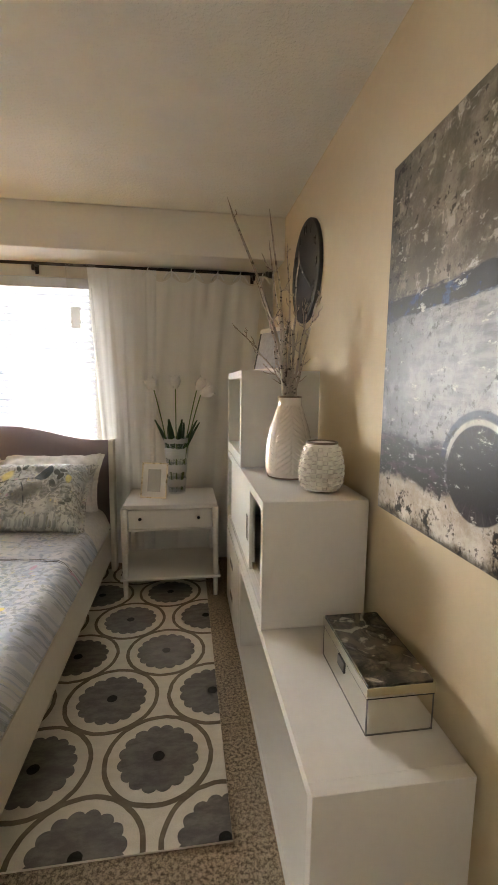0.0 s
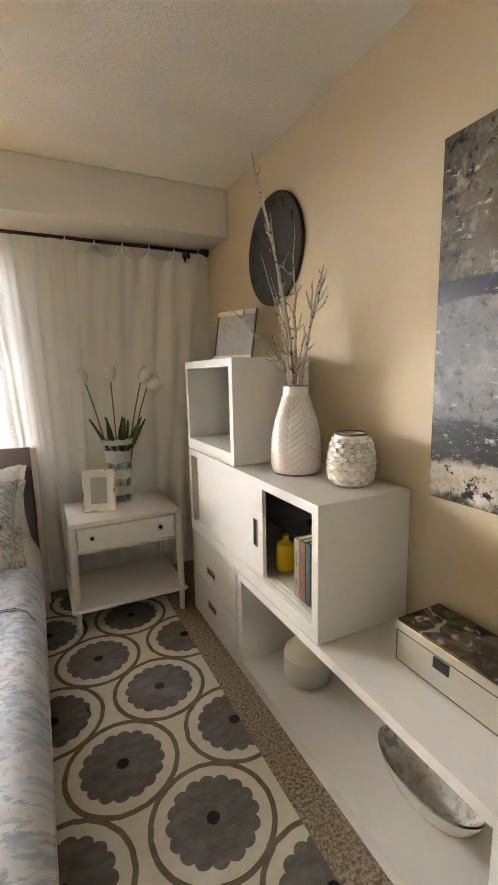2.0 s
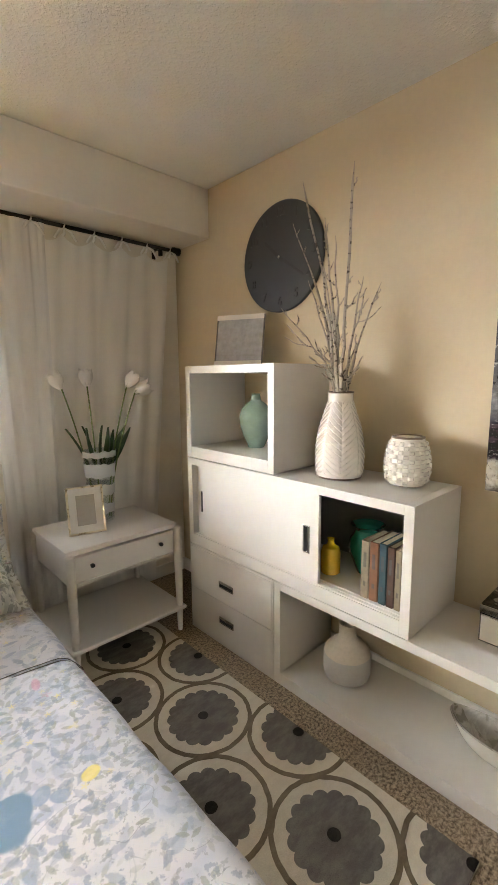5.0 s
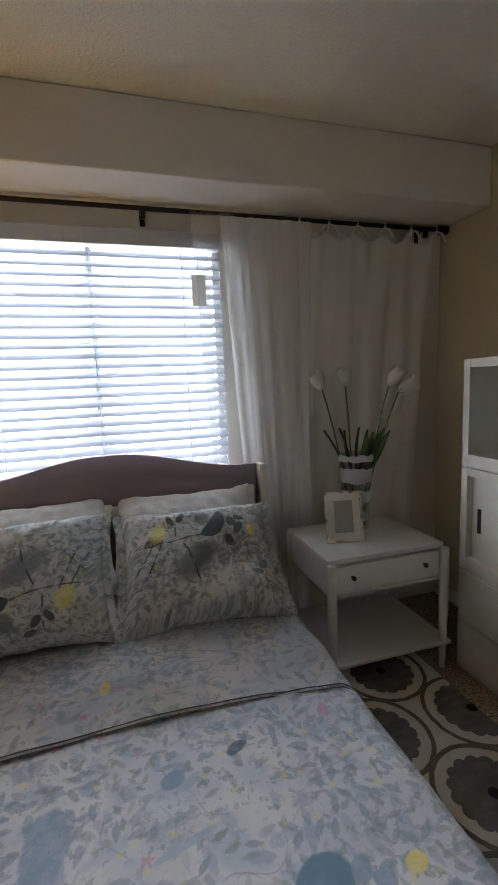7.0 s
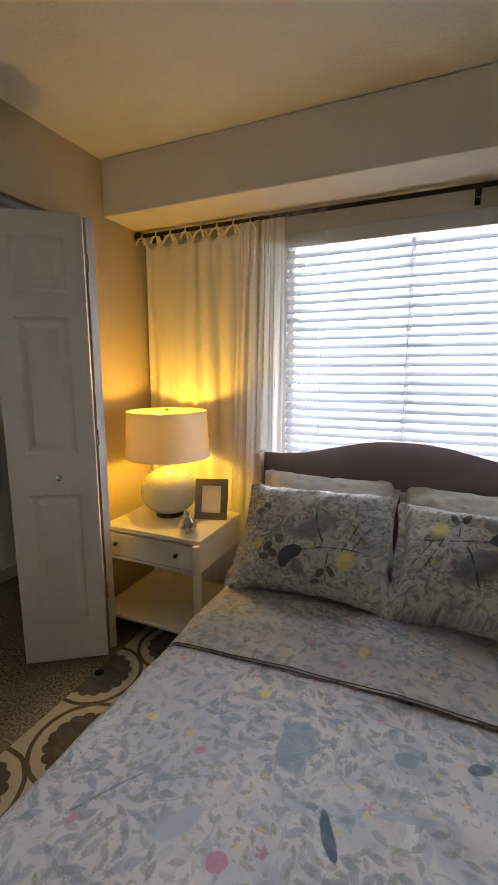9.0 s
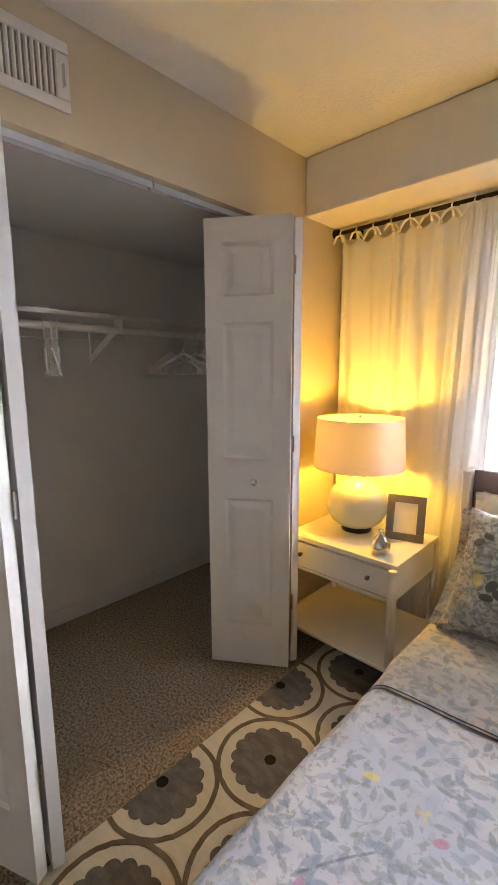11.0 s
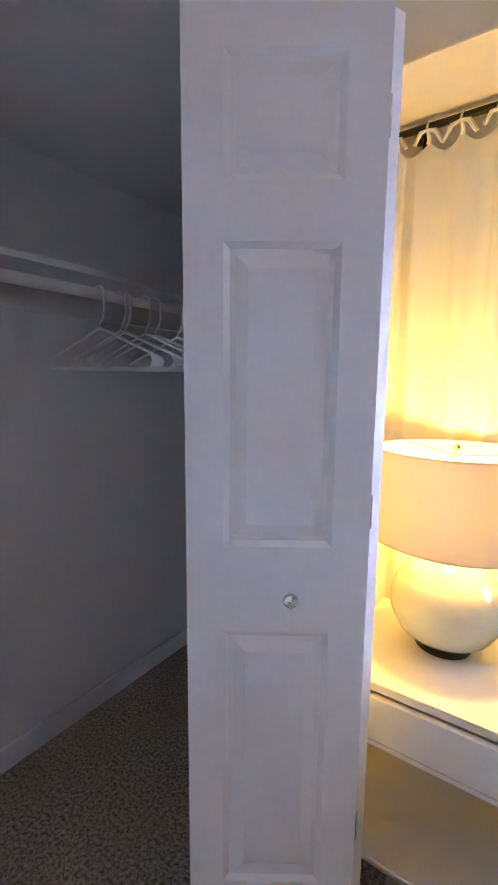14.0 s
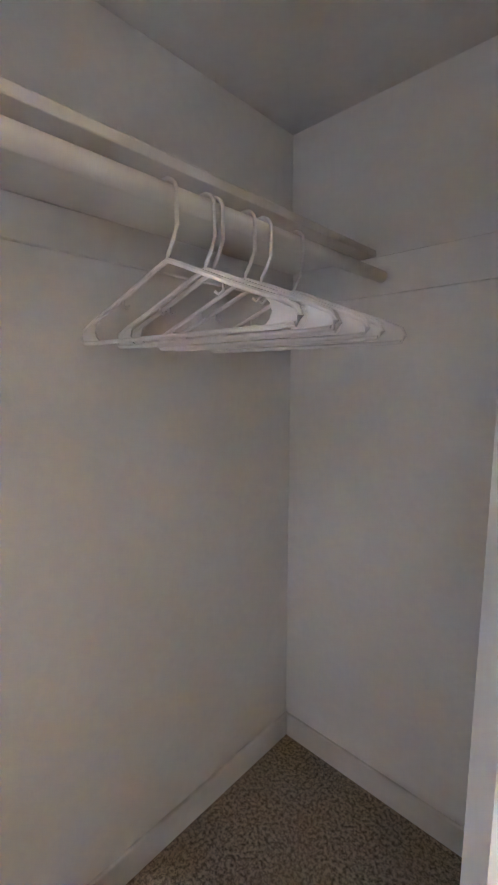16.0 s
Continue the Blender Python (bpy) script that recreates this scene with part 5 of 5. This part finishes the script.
def grow(pts_in, r0, depth, lean=0.0):
    """A stem along a few points, with knots, side shoots that turn upwards, and pointed buds at the tips."""
    key = [Vector(p) for p in pts_in]
    n = 14 if depth == 2 else 8
    pts = []
    for k in range(n + 1):
        f = k / n * (len(key) - 1)
        i = min(int(f), len(key) - 2)
        p0, p1, p2, p3 = key[max(i - 1, 0)], key[i], key[i + 1], key[min(i + 2, len(key) - 1)]
        u = f - i
        p = 0.5 * ((2 * p1) + (p2 - p0) * u + (2 * p0 - 5 * p1 + 4 * p2 - p3) * u * u + (3 * p1 - p0 - 3 * p2 + p3) * u ** 3)
        pts.append(p + Vector((rng.uniform(-1, 1), rng.uniform(-1, 1), 0)) * (0.0045 if 0 < k < n else 0))
    rad = [max(0.0019, r0 * 1.2 * (1 - 0.75 * k / n)) * (1.25 if rng.random() < 0.3 else 1) for k in range(n + 1)]
    rad[-1] = 0.0008
    part("branch", tube(bmesh.new(), pts, rad, 7), BARK, twigs_ob, smooth=True)
    if not depth:
        return
    for k in range(5 if depth == 2 else 2, n):
        if rng.random() > (0.62 if depth == 2 else 0.4):
            continue
        d = (pts[k] - pts[k - 1]).normalized()
        a = rng.uniform(0, 6.283)
        out = (Vector((math.cos(a), math.sin(a), 0)) - d * 0.1).normalized()
        ln = min(rng.choice((0.025, 0.04, 0.06, 0.10, 0.15)) * (1.0 if depth == 2 else 0.5), 0.6 * (pts[-1] - pts[k]).length)
        if ln < 0.012:
            continue
        grow([pts[k], pts[k] + (d * 0.55 + out * 0.75) * ln * 0.5, pts[k] + (d * 0.85 + out * 0.75 + Vector((0, 0, 0.25))) * ln], rad[k] * 0.62, depth - 1 if ln > 0.05 else 0)


MOUTH = 0.325
for tip, r in (((-0.297, -0.234, 1.017), 0.0085), ((-0.076, 0.147, 1.139), 0.0080), ((0.124, -0.011, 0.789), 0.0070), ((0.046, -0.137, 0.737), 0.0055),
               ((0.042, 0.073, 0.948), 0.0070), ((0.043, 0.300, 1.05), 0.0070), ((-0.10, 0.02, 0.97), 0.0075), ((-0.16, -0.02, 0.80), 0.0060), ((-0.243, 0.107, 0.642), 0.0040), ((-0.02, 0.16, 0.78), 0.0055)):
    a = math.atan2(tip[1], tip[0])
    mx, my = 0.026 * math.cos(a), 0.026 * math.sin(a)
    low = (-0.3 * mx, -0.3 * my, 0.06)
    mid = (mx + (tip[0] - mx) * 0.33, my + (tip[1] - my) * 0.33, MOUTH + (tip[2] - MOUTH) * 0.48)
    grow([low, (mx, my, MOUTH + 0.02), mid, tip], r, 2)

gv = thing("celadon_vase", (0.805, 2.705, 1.009), "pale green glazed bottle vase inside the cube shelf", "vase")
part("body", lathe([(0.040, 0), (0.042, 0.004), (0.068, 0.06), (0.084, 0.12), (0.086, 0.155), (0.074, 0.195), (0.045, 0.222), (0.026, 0.235), (0.021, 0.262), (0.026, 0.268), (0.022, 0.268), (0.016, 0.24)], 56), CELADON, gv, smooth=True)
yb = thing("yellow_bottle", (0.722, 2.178, 0.545), "small yellow glazed bottle vase on the cabinet shelf", "bottle")
part("body", lathe([(0.036, 0), (0.040, 0.004), (0.0415, 0.04), (0.041, 0.09), (0.034, 0.112), (0.018, 0.122), (0.0135, 0.13), (0.0135, 0.143), (0.0165, 0.148), (0.012, 0.148), (0.010, 0.13)], 44), YELLOW, yb, smooth=True)
tv = thing("teal_vase", (0.835, 2.075, 0.545), "dark teal glazed urn vase behind the bottle", "vase")
part("body", lathe([(0.040, 0), (0.043, 0.005), (0.052, 0.03), (0.074, 0.085), (0.079, 0.115), (0.072, 0.145), (0.056, 0.17), (0.050, 0.185), (0.058, 0.20), (0.070, 0.208), (0.066, 0.209), (0.048, 0.19)], 56), TEAL, tv, smooth=True)


def book(y0, y1, h, depth, color, label):
    """A hardback upright on the shelf, spine to the room."""
    b = thing("book", (0.640, y0, 0.540), label, "book", "books in the cabinet")
    w, c = y1 - y0, 0.0025
    m = surface("book_cloth", color, 0.75, vary=0.1, bump=0.2, bump_scale=500)
    bm = boxed(0.006, depth, 0, c, 0, h, bevel=0.0008)
    box(bm, 0.006, depth, w - c, w, 0, h, bevel=0.0008)
    box(bm, 0, 0.008, 0.0004, w - 0.0004, 0, h, bevel=0.003)
    part("cover", bm, m, b)
    part("pages", boxed(0.008, depth - 0.004, c, w - c, 0.003, h - 0.004), PAGES, b)
    dark = surface("book_lettering", tuple(min(1, k * 0.35 + 0.05) for k in color), 0.7)
    for z0, z1, s in ((0.55, 0.80, 0.34), (0.22, 0.30, 0.3)):
        part("spine_lettering", boxed(-0.0006, 0.001, w * (0.5 - s / 2), w * (0.5 + s / 2), h * z0, h * z1), dark, b)


for y0, y1, h, dp, c, l in ((1.951, 1.984, 0.222, 0.16, (0.30, 0.25, 0.18), "worn beige cloth-bound book"), (1.914, 1.949, 0.226, 0.165, (0.22, 0.10, 0.05), "rust brown hardback book"),
                            (1.882, 1.911, 0.230, 0.16, (0.035, 0.075, 0.09), "dark teal hardback book"), (1.852, 1.879, 0.226, 0.155, (0.075, 0.035, 0.022), "dark brown hardback book"),
                            (1.826, 1.849, 0.222, 0.15, (0.30, 0.25, 0.17), "slim beige cloth-bound book")):
    book(y0, y1, h, dp, c, l)

sv = thing("stoneware_vase", (0.80, 2.135, 0.057), "two-tone stoneware vase, grey below and cream above, on the low shelf", "vase")
part("body", lathe([(0.088, 0), (0.097, 0.006), (0.102, 0.03), (0.102, 0.10), (0.096, 0.125), (0.072, 0.152), (0.046, 0.170), (0.038, 0.182), (0.036, 0.235), (0.039, 0.243), (0.033, 0.243), (0.030, 0.19)], 60), STONEWARE, sv, smooth=True)

bowl = thing("boat_bowl", (0.80, 1.505, 0.057), "long white boat-shaped bowl, silvered inside, on the low shelf", "bowl")


def hull(k, inner):
    def fn(u, v):
        a = 2 * math.pi * u
        s = 0.32 + 0.68 * v ** 0.55 if not inner else 0.05 + 0.93 * v ** 0.6
        z = (0.006 if inner else 0.0) + (0.088 if inner else 0.088) * v ** 1.7 + 0.022 * v * abs(math.sin(a)) ** 4
        return Vector((0.078 * s * math.cos(a), 0.185 * s * math.sin(a), z + (0.004 if inner and v < 0.9 else 0)))
    return fn


part("outside", sheet(hull(0, False), 72, 14), BOWL_OUT, bowl, smooth=True)
part("inside", sheet(hull(0, True), 72, 14), BOWL_IN, bowl, "silver-grey marbled inside", True)

jb = thing("mirrored_box", (0.766, 1.272, 0.4825), "mirrored glass keepsake box with dark agate lid", "box")
part("body", boxed(0, 0.176, 0, 0.334, 0, 0.098, bevel=0.0015), MIRROR, jb)
lid = part("lid", boxed(-0.003, 0.179, -0.003, 0.337, 0.101, 0.129, bevel=0.0015), MIRROR, jb)
part("lid_top", boxed(0.002, 0.174, 0.002, 0.332, 0.1295, 0.1345, bevel=0.001), AGATE, lid, "black and brown agate glass panel")
part("seam", boxed(-0.001, 0.177, -0.001, 0.335, 0.097, 0.1015), BLACK, jb)
part("label_plate", boxed(-0.003, 0.0, 0.150, 0.200, 0.060, 0.092, bevel=0.0008), BLACK, jb, "black latch plate")
for x, y in ((-0.0008, -0.0008), (0.1735, -0.0008), (-0.0008, 0.3315)):
    part("edge_strip", boxed(x, x + 0.0033, y, y + 0.0033, 0.0, 0.097), DARK_IN, jb, "dark bevelled edge")
part("bottom_strip", boxed(-0.001, 0.177, -0.001, 0.335, 0.0, 0.0035), DARK_IN, jb, "dark lower edge")


# ---- wall clock ----
clock = thing("wall_clock", (XR, 2.69, 1.943), "large round black wall clock with embossed black numerals", "clock")
R = 0.262
part("face", lathe([(R - 0.01, 0), (R, 0.004), (R, 0.020), (R - 0.004, 0.0235), (0.004, 0.0235)], 120, close=True), CLOCK, clock, smooth=True, at=pose(0, 0, 0, 0, -90, 0))


def lettering(text, size, depth, at, parent, name, material):
    c = bpy.data.curves.new(name, "FONT")
    c.body, c.size, c.extrude, c.align_x, c.align_y = text, size, depth, "CENTER", "CENTER"
    tmp = bpy.data.objects.new(name, c)
    me = bpy.data.meshes.new_from_object(tmp)
    bpy.data.objects.remove(tmp)
    me.materials.clear()
    me.materials.append(material)
    ob = new(name, me)
    ob.parent = parent
    ob.matrix_local = at
    return ob


FACE = pose(-0.0245, 0, 0, 90, 0, -90)
for k in range(1, 13):
    a = radians(90 - 30 * k)
    lettering(str(k), 0.062, 0.0022, FACE @ pose(0.212 * math.cos(a), 0.212 * math.sin(a), 0), clock, "numeral", BLACK)
for ang, ln, wd in ((90 - 312, 0.125, 0.017), (90 - 124, 0.185, 0.014)):
    part("pointer", boxed(-0.03, ln, -wd / 2, wd / 2, 0.006, 0.008, bevel=0.0006), BLACK, clock, "black clock pointer", at=FACE @ pose(0, 0, 0, 0, 0, ang))
part("pin", lathe([(0.007, 0.0), (0.007, 0.010), (0.003, 0.012)], 16, close=True), CHROME, clock, at=FACE)


# ---- canvas painting ----
def painting_mat():
    m, t, p = new_mat("abstract_bicycle_paint")
    v = coords(t)
    s = nd(t, "ShaderNodeSeparateXYZ", Vector=v)
    y, z = s.outputs[1], s.outputs[2]
    n1 = noise_n(t, v, 4.5, 9, 0.72)
    n2 = noise_n(t, v, 13.0, 9, 0.75)
    n3 = noise_n(t, coords(t, (1, 7, 34)), 1.3, 7, 0.7)
    n4 = noise_n(t, coords(t, (1, 22, 60), 0.0, (0, 4, 2)), 1.6, 6, 0.75)
    zz = math_n(t, "ADD", z, math_n(t, "MULTIPLY", math_n(t, "SUBTRACT", n1, 0.5), 0.15))
    zs = math_n(t, "ADD", z, math_n(t, "MULTIPLY", math_n(t, "SUBTRACT", n3, 0.5), 0.07))
    top = mix_c(t, ramp(t, n1, 0.40, 0.60), (0.17, 0.153, 0.128), (0.32, 0.29, 0.24))
    top = mix_c(t, ramp(t, n2, 0.54, 0.60), top, (0.45, 0.41, 0.345))
    left = ramp(t, y, 0.72, 1.02)
    top = mix_c(t, math_n(t, "MULTIPLY", ramp(t, n2, 0.40, 0.50), math_n(t, "MULTIPLY", left, ramp(t, n1, 0.42, 0.56))), top, (0.13, 0.125, 0.115))
    mid_c = mix_c(t, ramp(t, n3, 0.38, 0.62), (0.20, 0.20, 0.21), (0.31, 0.31, 0.31))
    mid_c = mix_c(t, math_n(t, "MULTIPLY", ramp(t, n2, 0.48, 0.56), 0.6), mid_c, (0.38, 0.38, 0.38))
    mid_c = mix_c(t, math_n(t, "MULTIPLY", left, ramp(t, n1, 0.40, 0.55)), mid_c, (0.15, 0.15, 0.155))
    mid_c = mix_c(t, math_n(t, "MULTIPLY", ramp(t, n2, 0.60, 0.66), 0.6), mid_c, (0.14, 0.15, 0.18))
    low_c = mix_c(t, ramp(t, n3, 0.44, 0.60), (0.018, 0.018, 0.032), (0.11, 0.09, 0.10))
    low_c = mix_c(t, ramp(t, n4, 0.58, 0.64), low_c, (0.50, 0.48, 0.47))
    foot = mix_c(t, ramp(t, n1, 0.4, 0.6), (0.42, 0.36, 0.29), (0.64, 0.61, 0.56))
    foot = mix_c(t, ramp(t, n2, 0.54, 0.60), foot, (0.05, 0.042, 0.04))
    col = mix_c(t, ramp(t, zs, 0.625, 0.65), mid_c, top)
    band = math_n(t, "MULTIPLY", ramp(t, zs, 0.590, 0.605), math_n(t, "SUBTRACT", 1.0, ramp(t, zs, 0.645, 0.66)))
    blue = mix_c(t, ramp(t, n2, 0.5, 0.6), (0.010, 0.018, 0.042), (0.07, 0.10, 0.17))
    col = mix_c(t, math_n(t, "MULTIPLY", band, 0.95), col, blue)
    col = mix_c(t, math_n(t, "SUBTRACT", 1.0, ramp(t, zz, 0.225, 0.275)), col, low_c)
    col = mix_c(t, math_n(t, "SUBTRACT", 1.0, ramp(t, zz, 0.105, 0.135)), col, foot)
    dark_edge = math_n(t, "SUBTRACT", 1.0, ramp(t, zz, 0.0, 0.035))
    col = mix_c(t, math_n(t, "MULTIPLY", dark_edge, 0.8), col, (0.05, 0.045, 0.04))
    # the bicycle wheel and its mudguard
    dy = math_n(t, "SUBTRACT", y, 0.563)
    dz = math_n(t, "SUBTRACT", z, 0.200)
    d = math_n(t, "SQRT", math_n(t, "ADD", math_n(t, "MULTIPLY", dy, dy), math_n(t, "MULTIPLY", dz, dz)))
    disc = math_n(t, "SUBTRACT", 1.0, ramp(t, d, 0.108, 0.114))
    ang = math_n(t, "ARCTAN2", dz, dy)
    spokes = ramp(t, math_n(t, "SINE", math_n(t, "MULTIPLY", ang, 26.0)), 0.80, 0.97)
    wheel = mix_c(t, math_n(t, "MULTIPLY", spokes, math_n(t, "MULTIPLY", n2, 0.16)), (0.035, 0.035, 0.05), (0.30, 0.28, 0.27))
    col = mix_c(t, math_n(t, "MULTIPLY", disc, 0.88), col, wheel)
    ring = math_n(t, "SUBTRACT", 1.0, ramp(t, math_n(t, "ABSOLUTE", math_n(t, "SUBTRACT", d, 0.118)), 0.004, 0.008))
    col = mix_c(t, math_n(t, "MULTIPLY", math_n(t, "MULTIPLY", ring, 0.7), ramp(t, n1, 0.42, 0.55)), col, (0.52, 0.50, 0.47))
    guard = math_n(t, "MULTIPLY", math_n(t, "SUBTRACT", 1.0, ramp(t, math_n(t, "ABSOLUTE", math_n(t, "SUBTRACT", d, 0.135)), 0.006, 0.012)), ramp(t, dz, -0.02, 0.05))
    col = mix_c(t, math_n(t, "MULTIPLY", guard, 0.8), col, (0.07, 0.085, 0.12))
    # scuffs of dark and pale paint dragged over the whole
    drag = noise_n(t, coords(t, (1, 10, 26), 0.0, (0, 1, 5)), 1.0, 9, 0.78)
    speck = noise_n(t, v, 30.0, 6, 0.75)
    col = mix_c(t, math_n(t, "MULTIPLY", ramp(t, drag, 0.58, 0.63), 0.75), col, (0.60, 0.58, 0.53))
    col = mix_c(t, math_n(t, "MULTIPLY", math_n(t, "MULTIPLY", ramp(t, speck, 0.55, 0.60), ramp(t, n1, 0.45, 0.55)), 0.7), col, (0.03, 0.03, 0.033))
    col = nd(t, "ShaderNodeBrightContrast", Color=col, Bright=-0.02, Contrast=0.12).outputs[0]
    t.links.new(col, p.inputs["Base Color"])
    p.inputs["Roughness"].default_value = 0.38
    p.inputs["Specular IOR Level"].default_value = 0.35
    h = math_n(t, "ADD", n2, math_n(t, "MULTIPLY", noise_n(t, v, 320, 2), 0.3))
    t.links.new(nd(t, "ShaderNodeBump", Strength=0.3, Distance=0.003, Height=h).outputs[0], p.inputs["Normal"])
    return m


paint = thing("canvas_painting", (XR - 0.022, 0.642, 0.947), "large unframed abstract canvas of a bicycle in greys, white and navy", "painting")
part("canvas", boxed(0, 0.021, 0, 1.042, 0, 1.047, bevel=0.002), painting_mat(), paint)

# ---- patterned rug ----
RX0, RX1, RY0, RY1 = -2.145, 0.462, 1.466, 3.47
rug = thing("area_rug", (0, 0, 0), "cream area rug with grey scalloped flowers in taupe rings", "rug")
part("ground", boxed(RX0, RX1, RY0, RY1, 0.0005, 0.008, bevel=0.002), RUG_CREAM, rug, "cream pile ground")


def clip(poly):
    for ax, lim, sg in ((0, RX0 + 0.001, 1), (0, RX1 - 0.001, -1), (1, RY0 + 0.001, 1), (1, RY1 - 0.001, -1)):
        out = []
        for p, q in zip(poly, poly[1:] + poly[:1]):
            a, c = (p[ax] - lim) * sg, (q[ax] - lim) * sg
            if a >= 0:
                out.append(p)
            if (a >= 0) != (c >= 0):
                k = a / (a - c)
                out.append((p[0] + (q[0] - p[0]) * k, p[1] + (q[1] - p[1]) * k))
        poly = out
        if len(poly) < 3:
            return []
    return poly


def pad(polys, z0, z1):
    bm = bmesh.new()
    for poly in polys:
        poly = clip(poly)
        if len(poly) < 3:
            continue
        hi = [bm.verts.new((x, y, z1)) for x, y in poly]
        lo = [bm.verts.new((x, y, z0)) for x, y in poly]
        bm.faces.new(hi)
        n = len(poly)
        for k in range(n):
            bm.faces.new((lo[k], lo[(k + 1) % n], hi[(k + 1) % n], hi[k]))
    bmesh.ops.remove_doubles(bm, verts=bm.verts[:], dist=0.0004)
    return bm


def around(cx, cy, r, n, phase=0.0, rough=0.0):
    return [(cx + r * (1 + rough * wave(9 * math.cos(a) + cx * 3, 9 * math.sin(a) + cy * 3)) * math.cos(a),
             cy + r * (1 + rough * wave(9 * math.cos(a) + cx * 3, 9 * math.sin(a) + cy * 3)) * math.sin(a)) for a in [2 * math.pi * k / n + phase for k in range(n)]]


DX, DY = 0.2135, 0.637
for col_i in range(-1, 14):
    cx = 0.441 - DX * col_i
    for row in range(-2, 3):
        cy = 2.747 - DY * row - (DY / 2 if col_i % 2 else 0)
        if not (RX0 - 0.17 < cx < RX1 + 0.17 and RY0 - 0.17 < cy < RY1 + 0.17):
            continue
        lift = 0.0004 * (col_i % 3) + 0.0002 * (row % 2)
        outer, inner = around(cx, cy, 0.196, 56, rough=0.012), around(cx, cy, 0.1795, 56, rough=0.02)
        bm = pad([[outer[k], outer[(k + 1) % 56], inner[(k + 1) % 56], inner[k]] for k in range(56)], 0.0078, 0.0088 + lift)
        if len(bm.verts):
            part("ring", bm, RUG_RING, rug)
        else:
            bm.free()
        if not (RX0 - 0.13 < cx < RX1 + 0.13 and RY0 - 0.13 < cy < RY1 + 0.13):
            continue
        pet = []
        for k in range(160):
            a = 2 * math.pi * k / 160
            r = 0.130 + 0.014 * abs(math.sin(a * 8)) ** 0.75 + 0.002 * wave(6 * math.cos(a) + cx, 6 * math.sin(a) + cy)
            pet.append((cx + r * math.cos(a), cy + r * math.sin(a)))
        part("flower", pad([pet], 0.0078, 0.0098), RUG_GREY, rug)
        part("flower_eye", pad([around(cx, cy, 0.021, 18, rough=0.08)], 0.0096, 0.0106), RUG_DOT, rug)
